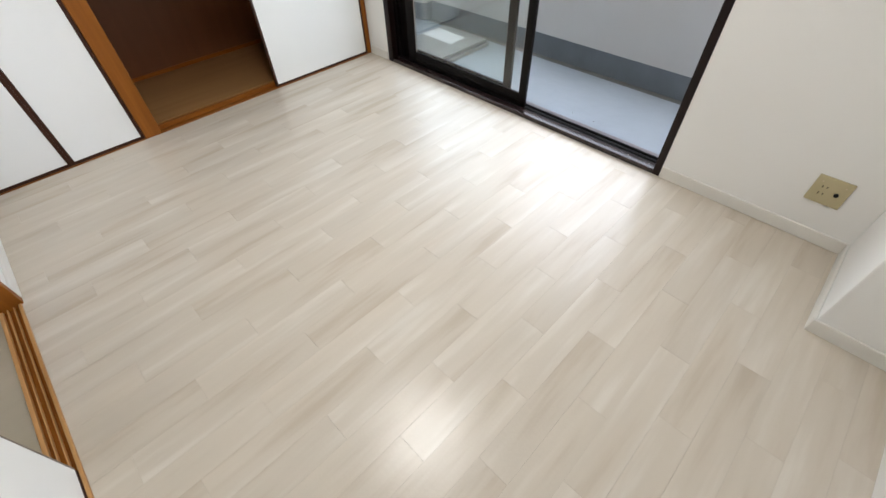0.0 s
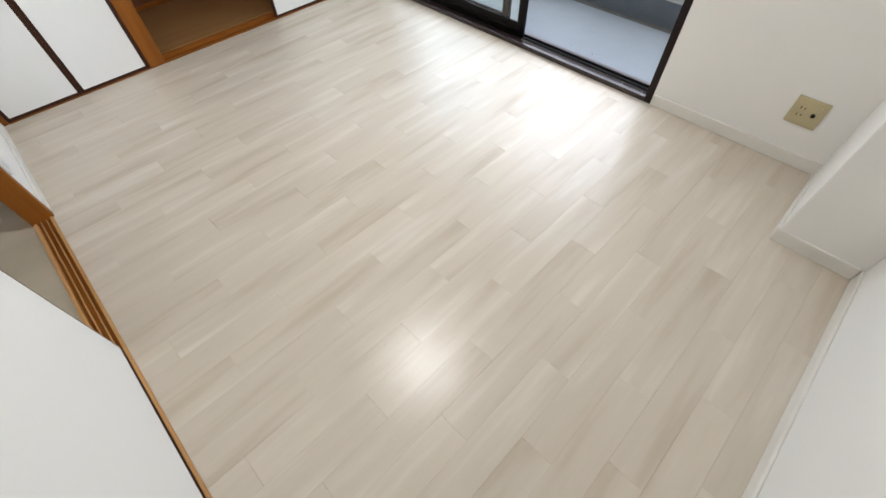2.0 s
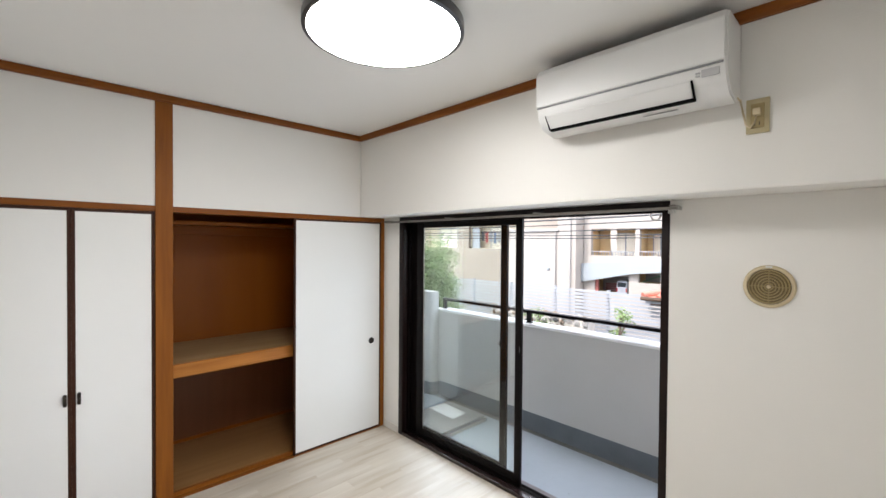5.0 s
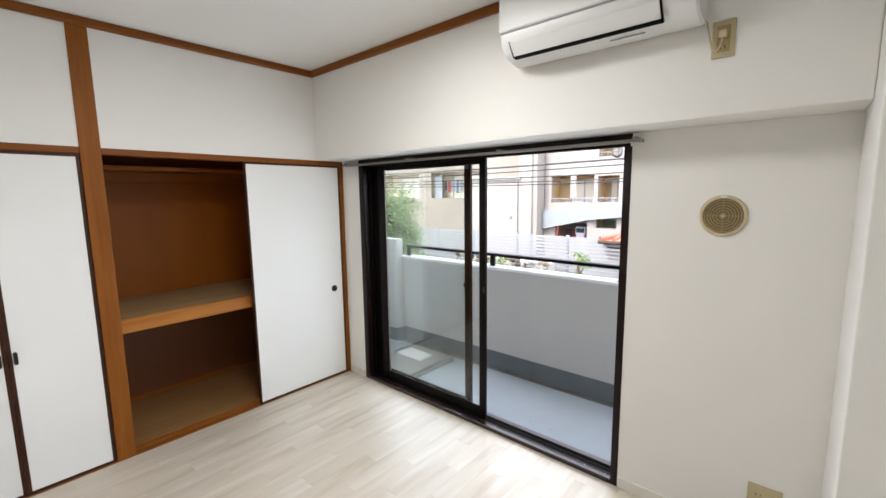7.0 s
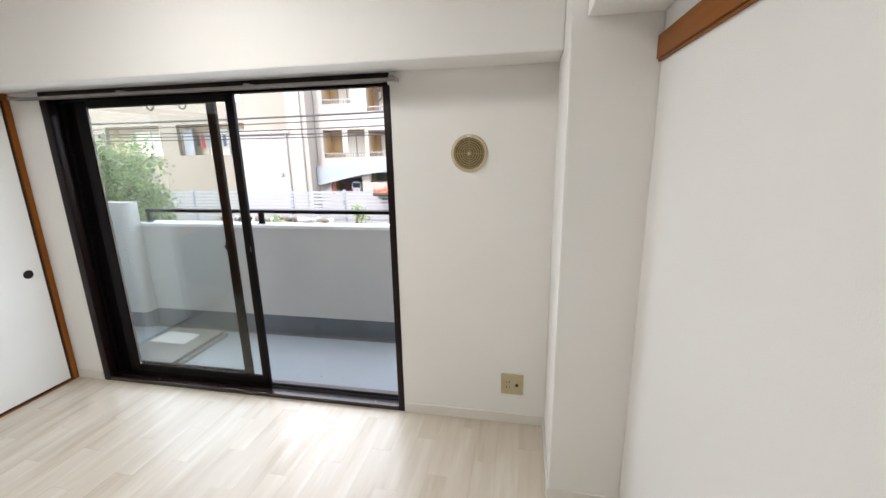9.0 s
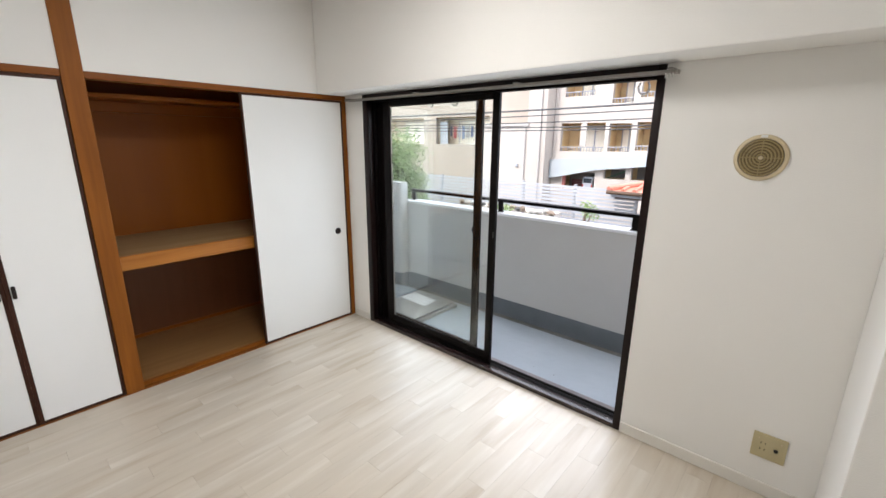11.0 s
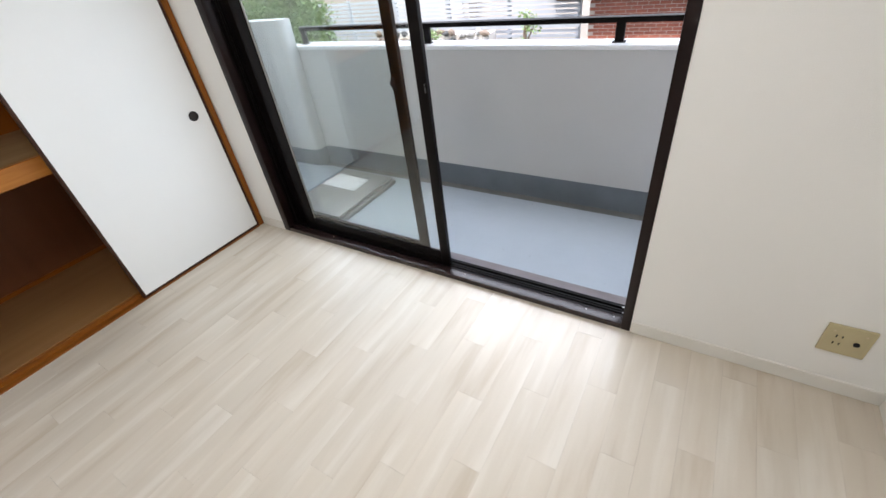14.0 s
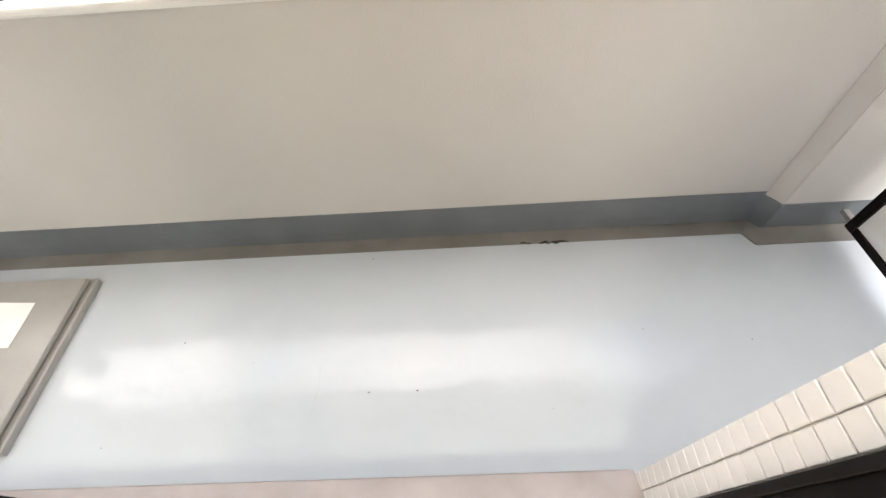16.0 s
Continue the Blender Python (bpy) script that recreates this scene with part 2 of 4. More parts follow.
SKIRT = surface("blue grey skirting paint", (0.162, 0.182, 0.201), (0.131, 0.149, 0.166), 0.5, scale=5, bump=0.2)
PARAPET = surface("parapet plaster", (0.586, 0.576, 0.556), (0.541, 0.53, 0.511), 0.7, scale=1.2, bump=0.5, grain=150)
COPING = surface("white coping paint", (0.84, 0.84, 0.828), (0.84, 0.84, 0.827), 0.6, scale=3, bump=0.3)
TILE = surface("glazed white wall tile", (0.665, 0.658, 0.645), (0.612, 0.605, 0.592), 0.25, scale=12, bump=0.05)
GROUT = surface("grey grout", (0.58, 0.567, 0.545), None, 0.8, scale=30, bump=0.3)
NOTE = surface("paper notice", (0.84, 0.835, 0.819), None, 0.7, scale=6)
KTILE = surface("glazed kitchen tile", (0.235, 0.245, 0.185), (0.21, 0.22, 0.165), 0.3, scale=6, bump=0.04)
KDOOR = surface("cream cabinet laminate", (0.70, 0.66, 0.54), (0.67, 0.63, 0.51), 0.4, scale=4)
KFLOOR = surface("kitchen cushion floor", (0.46, 0.405, 0.31), (0.38, 0.335, 0.25), 0.32, scale=5, stretch=(1, 0.2, 1), bump=0.06)
CONCRETE = surface("painted concrete", (0.359, 0.333, 0.303), (0.313, 0.29, 0.266), 0.75, scale=0.5, bump=0.3, grain=20)
BEIGEWALL = surface("beige facade", (0.299, 0.25, 0.202), (0.259, 0.215, 0.173), 0.8, scale=0.4, bump=0.3, grain=20)
BLUEWALL = surface("pale blue grey stair wall", (0.313, 0.333, 0.339), (0.279, 0.297, 0.303), 0.75, scale=0.4, bump=0.3, grain=20)
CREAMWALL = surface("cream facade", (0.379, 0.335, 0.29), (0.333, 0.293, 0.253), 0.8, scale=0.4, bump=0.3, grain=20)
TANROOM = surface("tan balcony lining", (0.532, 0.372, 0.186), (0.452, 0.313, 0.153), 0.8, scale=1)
# lining paler than its facade: the brightness inside the balconies is in the colour
CREAMLIT = surface("cream lining with sunlit brightness in its colour", (0.692, 0.599, 0.452), (0.612, 0.519, 0.386), 0.8, scale=1)
CURTAIN = surface("drawn cream curtain", (0.825, 0.758, 0.625), (0.718, 0.652, 0.532), 0.6, scale=6, stretch=(6, 1, 0.2), bump=0.1)
# shade of the deep recesses, put into a dark colour
DARKSHADE = surface("painted recess shade", (0.226, 0.2, 0.18), (0.173, 0.153, 0.14), 0.8, scale=1)
FENCE = surface("white louvre paint", (0.293, 0.299, 0.313), (0.253, 0.259, 0.273), 0.5, scale=2)
ROOFTILE = surface("red clay roof tile", (0.532, 0.18, 0.113), (0.399, 0.133, 0.0865), 0.5, scale=4, bump=0.2)
BRICK = surface("dark red brick", (0.346, 0.113, 0.0665), (0.239, 0.0798, 0.0505), 0.8, scale=5, bump=0.4)
MORTAR = surface("pale mortar", (0.599, 0.545, 0.479), None, 0.9, scale=9)
TIMBER = wood_material("dark eave timber", (0.0665, 0.0399, 0.0266), (0.12, 0.0732, 0.0466), 0.6, axis=0)
ASPHALT = surface("asphalt", (0.055, 0.055, 0.055), (0.045, 0.045, 0.045), 0.9, scale=0.5, bump=0.5, grain=40)
CABLE = surface("black cable sheath", (0.05, 0.05, 0.052), None, 0.6, scale=4)
BARK = surface("grey brown bark", (0.16, 0.113, 0.0798), (0.106, 0.0732, 0.0532), 0.9, scale=8, bump=0.6)


def leaf_material():
    m, n, l, b = material("green leaves", 0.55)
    geo, ramp = n.new("ShaderNodeNewGeometry"), n.new("ShaderNodeValToRGB")
    ramp.color_ramp.elements[0].color, ramp.color_ramp.elements[1].color = (0.105, 0.165, 0.05, 1), (0.24, 0.32, 0.115, 1)
    l.new(geo.outputs["Random Per Island"], ramp.inputs[0])
    l.new(ramp.outputs[0], b.inputs["Base Color"])
    b.inputs["Transmission Weight"].default_value = 0.0
    b.inputs["Subsurface Weight"].default_value = 0.0
    return m


LEAF = leaf_material()


def plain(name, colour, rough=0.7):
    return surface(name, colour, None, rough, scale=4, bump=0.1)


# ---------------------------------------------------------------- mesh helpers
def box(bm, x0, x1, y0, y1, z0, z1, bevel=0.0, segs=1):
    """A box between two corners; bevel rounds its edges."""
    r = bmesh.ops.create_cube(bm, size=1.0)
    vs = r["verts"]
    for v in vs:
        v.co = ((x0 + x1) / 2 + v.co.x * (x1 - x0), (y0 + y1) / 2 + v.co.y * (y1 - y0), (z0 + z1) / 2 + v.co.z * (z1 - z0))
    if bevel:
        es = list({e for v in vs for e in v.link_edges})
        bmesh.ops.bevel(bm, geom=es, offset=bevel, segments=segs, affect="EDGES", profile=0.6)
    return bm


def cube(*size, bevel=0.0, segs=1):
    return box(bmesh.new(), *size, bevel=bevel, segs=segs)


def boxes(*list_of, bevel=0.0):
    bm = bmesh.new()
    for b in list_of:
        box(bm, *b, bevel=bevel)
    return bm


def lathe(profile, centre, axis="z", steps=48):
    """A turned solid: profile of (radius, height) along an axis through centre."""
    bm = bmesh.new()
    rings = []
    for r, h in profile:
        ring = []
        for k in range(steps):
            a = 2 * math.pi * k / steps
            p = (r * math.cos(a), r * math.sin(a), h)
            p = {"z": p, "y": (p[0], p[2], p[1]), "x": (p[2], p[0], p[1])}[axis]
            ring.append(bm.verts.new(Vector(p) + Vector(centre)))
        rings.append(ring)
    for a, b in zip(rings, rings[1:]):
        for k in range(steps):
            bm.faces.new((a[k], a[(k + 1) % steps], b[(k + 1) % steps], b[k]))
    for ring in (rings[0], rings[-1]):
        bm.faces.new(ring)
    bmesh.ops.recalc_face_normals(bm, faces=bm.faces)
    return bm


def prism(points, lo, hi, axis="x", bevel=0.0):
    """A cross-section swept along an axis from lo to hi. points: the two other coordinates in order."""
    bm = bmesh.new()
    def put(p, w):
        return {"x": (w, p[0], p[1]), "y": (p[0], w, p[1]), "z": (p[0], p[1], w)}[axis]
    a = [bm.verts.new(put(p, lo)) for p in points]
    b = [bm.verts.new(put(p, hi)) for p in points]
    bm.faces.new(a), bm.faces.new(b[::-1])
    for k in range(len(points)):
        j = (k + 1) % len(points)
        bm.faces.new((a[k], b[k], b[j], a[j]))
    bmesh.ops.recalc_face_normals(bm, faces=bm.faces)
    if bevel:
        bmesh.ops.bevel(bm, geom=list(bm.edges), offset=bevel, segments=2, affect="EDGES")
    return bm


def tube(points, radius, steps=8):
    """A round bar through a row of points."""
    bm = bmesh.new()
    pts = [Vector(p) for p in points]
    rings = []
    for k, p in enumerate(pts):
        d = (pts[min(k + 1, len(pts) - 1)] - pts[max(k - 1, 0)]).normalized()
        u = d.orthogonal().normalized() if abs(d.z) > 0.95 else d.cross(Vector((0, 0, 1))).normalized()
        w = d.cross(u)
        rings.append([bm.verts.new(p + radius * (math.cos(2 * math.pi * i / steps) * u + math.sin(2 * math.pi * i / steps) * w)) for i in range(steps)])
    for a, b in zip(rings, rings[1:]):
        for i in range(steps):
            bm.faces.new((a[i], a[(i + 1) % steps], b[(i + 1) % steps], b[i]))
    bm.faces.new(rings[0][::-1]), bm.faces.new(rings[-1])
    bmesh.ops.recalc_face_normals(bm, faces=bm.faces)
    return bm


def mesh_of(name, bm, mat, smooth=False):
    me = bpy.data.meshes.new(name)
    bm.to_mesh(me)
    bm.free()
    me.materials.append(mat)
    if smooth:
        me.polygons.foreach_set("use_smooth", [True] * len(me.polygons))
        me.set_sharp_from_angle(angle=radians(35))
    return me


def part(name, bm, mat, parent, label="", smooth=False):
    ob = new(name, mesh_of(name, bm, mat, smooth))
    ob.parent = parent
    if label:
        tagged(ob, label)
    return ob


def thing(name, label, category, group="", kind=""):
    return tagged(new(name), label, category, group, kind)


def structure(name, bm, mat, label, category):
    return tagged(new(name, mesh_of(name, bm, mat)), label, category, kind="structure")


# ---------------------------------------------------------------- the room's shell
XE, YS, ZC = 3.365, -2.452, 2.49          # east wall, south wall, ceiling
WX0, WX1, WZ = 0.215, 2.307, 1.8215        # window opening
DX0, DX1, DZ = 0.894, 2.62, 1.797         # doorway in the south wall
BY = -0.248                               # face of the beam over the window

structure("wall_north", boxes((-0.05, WX0, 0, 0.215, 0, ZC), (WX1, 3.60, 0, 0.215, 0, ZC), (WX0, WX1, 0, 0.215, WZ, ZC)), WALLPAPER,
          "white wallpapered wall around the balcony window", "wall")
structure("beam_north", cube(0.0, 3.085, BY, -0.003, 1.822, ZC - 0.002, bevel=0.008, segs=3), WALLPAPER, "white wallpapered beam above the balcony window", "beam")
structure("column", cube(3.085, XE + 0.10, -0.492, -0.003, 0, ZC - 0.002, bevel=0.005, segs=2), WALLPAPER, "white wallpapered square column in the room corner", "column")
structure("wall_east", cube(XE, XE + 0.12, YS - 0.075, -0.495, 0, ZC), WALLPAPER, "plain white wallpapered side wall", "wall")
structure("beam_east", cube(3.135, XE - 0.003, YS + 0.003, -0.495, 1.867, ZC - 0.002, bevel=0.004, segs=2), WALLPAPER, "white wallpapered beam along the side wall", "beam")
structure("wall_west", boxes((-0.12, 0.0, YS - 0.075, -0.003, 1.822, ZC)), WALLPAPER, "white wallpapered wall above the closets", "wall")
structure("wall_south", boxes((-0.12, 0.857, YS - 0.073, YS, 0, ZC), (DX1 + 0.035, XE - 0.003, YS - 0.073, YS, 0, ZC), (0.857, DX1 + 0.035, YS - 0.073, YS, DZ + 0.035, ZC)), WALLPAPER,
          "white wallpapered wall with the kitchen doorway", "wall")
structure("ceiling", boxes((-0.14, XE + 0.14, YS - 0.075, 0.215, ZC, ZC + 0.12)), CEILING, "white papered ceiling", "ceiling")

crown_p = [(0.0, 2.446), (0.016, 2.446), (0.024, 2.458), (0.024, ZC - 0.002), (0.0, ZC - 0.002)]
trim_w = structure("trim_west", prism(crown_p, YS, BY - 0.024, "y"), LINTEL_Y, "orange stained wooden ceiling moulding over the closets", "moulding")
structure("trim_north", prism([(BY - a, z) for a, z in crown_p], 0.0, 3.085, "x"), LINTEL_X, "orange stained wooden ceiling moulding on the beam", "moulding")
structure("trim_east", boxes((XE - 0.016, XE, YS, -0.495, 1.730, 1.800), (XE - 0.011, XE, YS, -0.495, 1.723, 1.7295), bevel=0.002), CEDAR_Y, "orange stained wooden picture rail on the side wall", "picture rail")


def baseboard(name, x0, x1, y0, y1):
    structure(name, cube(x0, x1, y0, y1, 0.0, 0.06, bevel=0.0025), BASE, "cream vinyl baseboard along the wall", "baseboard")


baseboard("baseboard_north", WX1 + 0.002, 3.085, -0.009, 0.0)
baseboard("baseboard_corner", 0.012, WX0 - 0.002, -0.009, 0.0)
baseboard("baseboard_column_side", 3.076, 3.085, -0.492, -0.010)
baseboard("baseboard_column_front", 3.076, XE - 0.010, -0.501, -0.492)
baseboard("baseboard_east", XE - 0.009, XE, YS + 0.01, -0.502)
baseboard("baseboard_south", 0.012, 0.855, YS, YS + 0.009)

# ---------------------------------------------------------------- closets along the west wall
PY0, PY1 = -1.678, -1.587                 # the post between the two closets
CB = -0.76                                # back of the closets
structure("closet_wall", boxes((CB - 0.03, CB, -2.45, 0.0, 0, 2.2), (CB, -0.06, -0.012, 0.0, 0.03, 2.2), (CB, -0.06, PY0 + 0.02, PY1 - 0.012, 0, 2.2), (CB, -0.06, -2.45, -2.43, 0, 2.2), (CB, -0.06, -2.43, -0.012, 2.17, 2.2)), PLY,
          "brown plywood lining of the closets", "closet lining")
structure("closet_floor", boxes((CB, -0.055, PY1 - 0.012, -0.012, 0.0, 0.034), (CB, -0.086, -2.43, PY0 + 0.02, 0.0, 0.03)), PLYFLOOR, "bare wooden closet floor", "closet floor")

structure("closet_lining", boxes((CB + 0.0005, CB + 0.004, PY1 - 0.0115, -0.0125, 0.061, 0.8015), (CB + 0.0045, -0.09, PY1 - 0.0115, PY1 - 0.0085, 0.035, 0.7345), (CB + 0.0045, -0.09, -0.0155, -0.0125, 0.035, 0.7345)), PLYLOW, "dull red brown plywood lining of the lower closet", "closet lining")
post = structure("closet_post", cube(-0.085, 0.006, PY0, PY1, 0, ZC - 0.002, bevel=0.003, segs=2), CEDAR, "orange stained wooden post between the closets", "post")
structure("closet_lintel", boxes((-0.085, 0.003, PY1, -0.003, 1.787, 1.8215), (-0.085, 0.003, -2.45, PY0, 1.787, 1.8215), bevel=0.002), LINTEL_Y, "orange stained wooden lintel over the closet doors", "lintel")
structure("closet_jamb", boxes((-0.085, 0.003, -0.034, -0.003, 0, 1.786), (-0.085, 0.003, -2.45, -2.422, 0, 1.786), bevel=0.002), CEDAR, "orange stained wooden closet door jambs", "door jamb")
structure("closet_sill", boxes((-0.055, 0.004, PY1, -0.036, -0.003, 0.004), (-0.085, 0.004, -2.42, PY0, -0.003, 0.004), (-0.055, -0.036, PY1, -0.036, 0.004, 0.03), bevel=0.0015), CEDAR_Y, "orange stained wooden sill under the closet doors", "sill")


def framed_panel(ob, x0, x1, y0, y1, z0, z1, rim=0.014):
    """A papered closet door: white sheet in a thin lacquered rim."""
    part("paper_sheet", cube(x0 + 0.003, x1 - 0.003, y0 + rim, y1 - rim, z0 + rim, z1 - rim), PAPER, ob, "white paper sheet")
    for a, b, c, d in ((y0, y0 + rim, z0, z1), (y1 - rim, y1, z0, z1), (y0 + rim, y1 - rim, z0, z0 + rim), (y0 + rim, y1 - rim, z1 - rim, z1)):
        part("rim", cube(x0, x1, a, b, c, d, bevel=0.002), LACQUER, ob, "dark brown lacquered rim")


def round_pull(ob, x, y, z, r=0.026):
    part("pull", lathe([(r, -0.002), (r, 0.003), (r - 0.005, 0.004), (r - 0.006, 0.0005), (0.002, 0.0)], (x, y, z), "x", 32), PULL, ob, "round black recessed pull", True)


door = thing("closet_sliding_door", "white papered sliding closet door with dark rim and round black pull", "sliding door", "sliding closet doors")
framed_panel(door, -0.024, -0.004, -0.815, -0.035, 0.005, 1.786)
round_pull(door, -0.006, -0.130, 0.769)
door2 = thing("closet_sliding_door", "white papered sliding closet door pushed behind the other", "sliding door", "sliding closet doors")
framed_panel(door2, -0.052, -0.031, -0.800, -0.036, 0.031, 1.786)

for lo, hi, hy in ((-2.420, -2.0545, -2.083), (-2.0543, PY0 - 0.002, -2.0255)):
    leaf = thing("folding_closet_door", "white papered folding closet door with dark rim, closed", "folding door", "folding closet doors")
    framed_panel(leaf, -0.024, -0.002, lo, hi, 0.005, 1.786, 0.017)
    part("handle", prism([(-0.002, 0.715), (0.012, 0.721), (0.017, 0.75), (0.012, 0.779), (-0.002, 0.785)], hy - 0.008, hy + 0.008, "y", 0.003), PULL, leaf, "small black plastic handle", True)

shelf = thing("closet_shelf", "bare wooden middle shelf inside the open closet", "shelf")
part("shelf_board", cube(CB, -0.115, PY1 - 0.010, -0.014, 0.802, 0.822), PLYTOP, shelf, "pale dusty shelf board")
part("front_rail", cube(-0.115, -0.082, PY1 - 0.010, -0.014, 0.735, 0.822, bevel=0.004), RAILWOOD, shelf, "thick orange wooden front rail")
ledge = thing("closet_ledge", "wooden ledge rail along the closet back near the top", "rail")
part("rail", cube(CB, CB + 0.035, PY1 - 0.010, -0.014, 1.66, 1.73, bevel=0.003), PLY, ledge)
part("side_rail", cube(CB + 0.036, -0.16, PY1 - 0.0118, PY1 + 0.012, 1.66, 1.73, bevel=0.003), PLY, ledge)
# board added so that the closet's top falls into shade
top_shelf = thing("closet_top_shelf", "shallow brown plywood shelf added to darken the top of the open closet", "shelf")
part("shelf_board", cube(CB + 0.002, -0.40, PY1 - 0.0085, -0.0155, 1.731, 1.749, bevel=0.002), PLY, top_shelf)
part("front_edge", cube(-0.3995, -0.382, PY1 - 0.0085, -0.0155, 1.726, 1.754, bevel=0.002), PLY, top_shelf)
cleat = thing("closet_cleat", "thin wooden strip along the closet floor edge", "strip")
part("strip", cube(CB, CB + 0.012, PY1 - 0.010, -0.014, 0.034, 0.06, bevel=0.002), PLY, cleat)

# ---------------------------------------------------------------- kitchen doorway
jw = 0.036
structure("door_1", boxes((DX0 - jw, DX0, YS - 0.078, YS + 0.006, -0.02, DZ + 0.033), (DX1, DX1 + jw, YS - 0.078, YS + 0.006, -0.02, DZ + 0.033), bevel=0.003), CEDAR, "orange stained wooden jambs of the kitchen doorway", "door jamb")
structure("door_1_lintel", boxes((DX0, DX1, YS - 0.078, YS - 0.045, DZ, DZ + 0.033), (DX0, DX1, YS - 0.012, YS + 0.006, DZ, DZ + 0.033), bevel=0.002), CEDAR_X, "orange stained wooden lintel of the kitchen doorway", "lintel")
structure("door_1_groove", boxes((DX0, DX1, YS - 0.0735, YS - 0.001, -0.02, -0.008)), CEDAR_X, "dark bottoms of the sliding door grooves", "sill")
sill_bm = bmesh.new()
for y0, y1 in ((-0.073, -0.0605), (-0.0475, -0.0445), (-0.0275, -0.0245), (-0.0105, 0.0)):
    box(sill_bm, DX0, DX1, YS + y0, YS + y1, -0.0078, 0.006, bevel=0.0012)
structure("door_1_sill", sill_bm, TRACKWOOD, "worn wooden sill with sliding door grooves", "sill")

sd = thing("sliding_door", "white sliding kitchen door half open with dark oval pull", "sliding door")
part("panel", cube(1.733, DX1 - 0.003, YS - 0.042, YS - 0.014, 0.012, DZ - 0.004), PAPER, sd, "white papered panel")
part("edge_strip", cube(1.726, 1.7325, YS - 0.043, YS - 0.013, 0.010, DZ - 0.004, bevel=0.001), surface("grey brown edge strip", (0.22, 0.17, 0.13), None, 0.5), sd, "grey brown edge strip")
part("bottom_rail", cube(1.734, DX1 - 0.003, YS - 0.0435, YS - 0.0125, 0.002, 0.0118), LACQUER, sd, "dark brown bottom rail")
part("pull", lathe([(0.020, 0.0), (0.020, 0.003), (0.016, 0.004), (0.014, 0.001), (0.002, 0.0005)], (0, 0, 0), "y", 32), PULL, sd, "dark oval pull", True).matrix_local = Matrix.Translation((1.803, YS - 0.0135, 0.751)) @ Matrix.Diagonal((1, 1, 1.75, 1))


def wall_plate(name, label, category, x, z, w, h, y, out=1):
    """A wall plate on a wall facing -y (out 1) or +y (out -1)."""
    ob = thing(name, label, category)
    d = 0.009
    part("plate", cube(x - w / 2, x + w / 2, min(y, y - out * d), max(y, y - out * d), z - h / 2, z + h / 2, bevel=0.003, segs=2), IVORY if out == 1 else WHITEPLASTIC, ob, smooth=True)
    return ob


sw = wall_plate("light_switch", "white light switch plate beside the kitchen doorway", "light switch", 0.78, 1.17, 0.07, 0.12, YS, -1)
part("rocker", cube(0.762, 0.798, YS + 0.009, YS + 0.0125, 1.145, 1.195, bevel=0.0015), WHITEPLASTIC, sw)
ok = wall_plate("wall_outlet", "white wall outlet low beside the kitchen doorway", "outlet", 0.79, 0.25, 0.07, 0.12, YS, -1)
part("socket", cube(0.776, 0.804, YS + 0.009, YS + 0.011, 0.23, 0.27, bevel=0.001), WHITEPLASTIC, ok)

# ---------------------------------------------------------------- north wall fittings
out = wall_plate("wall_outlet", "beige wall outlet with sockets and aerial jack above the baseboard", "outlet", 2.912, 0.236, 0.118, 0.116, 0.0)
for z in (0.221, 0.251):
    part("socket", boxes((2.882, 2.885, -0.0102, -0.0088, z - 0.005, z + 0.005), (2.897, 2.900, -0.0102, -0.0088, z - 0.004, z + 0.004)), BLACK, out, "pair of narrow socket slots")
part("aerial_jack", lathe([(0.008, 0.0), (0.008, -0.004), (0.006, -0.005), (0.003, -0.005)], (2.937, -0.0089, 0.234), "y", 20), BLACK, out, "dark round aerial jack", True)
for x, z in ((2.874, 0.271), (2.950, 0.271)):
    part("screw_cover", lathe([(0.003, 0.0), (0.003, -0.0008)], (x, -0.0089, z), "y", 10), IVORY_PALE, out)

vent = thing("wall_vent", "round beige plastic air vent with ringed tan grille", "air vent")
VX, VZ = 2.688, 1.442
part("rim", lathe([(0.088, 0.0), (0.088, -0.006), (0.083, -0.012), (0.074, -0.013), (0.072, -0.004), (0.072, 0.0)], (VX, 0.0, VZ), "y", 64), IVORY_PALE, vent, "pale ivory outer rim", True)
part("disc", lathe([(0.0718, 0.0), (0.0718, -0.006), (0.001, -0.006)], (VX, 0.0, VZ), "y", 64), TAN, vent, "tan grille disc", True)
for k in range(6):
    r = 0.013 + 0.0108 * k
    bm = bmesh.new()
    for lo, hi in ((0.03, 3.11), (3.17, 6.25)):
        pts = [(VX + r * math.cos(a), -0.0095, VZ + r * math.sin(a)) for a in np.linspace(lo, hi, 26)]
        tb = tube(pts, 0.0031, 6)
        tmp = bpy.data.meshes.new("ring")
        tb.to_mesh(tmp)
        tb.free()
        bm.from_mesh(tmp)
        bpy.data.meshes.remove(tmp)
    part("grille_ring", bm, RINGTAN, vent, smooth=True)
part("cross_bar", cube(VX - 0.071, VX + 0.071, -0.010, -0.006, VZ - 0.0018, VZ + 0.0018, bevel=0.0008), RINGTAN, vent)
part("cross_bar", cube(VX - 0.0016, VX + 0.0016, -0.0135, -0.006, VZ - 0.070, VZ + 0.070, bevel=0.0006), RINGTAN, vent)
part("knob", lathe([(0.008, -0.006), (0.008, -0.015), (0.006, -0.018), (0.002, -0.018)], (VX, 0, VZ), "y", 24), IVORY_PALE, vent, smooth=True)
part("tab", cube(VX - 0.011, VX + 0.011, -0.0145, -0.0115, VZ + 0.076, VZ + 0.086, bevel=0.001), WHITEPLASTIC, vent)

# curtain rail
rail = thing("curtain_rail", "grey double curtain rail fixed above the balcony window", "curtain rail")
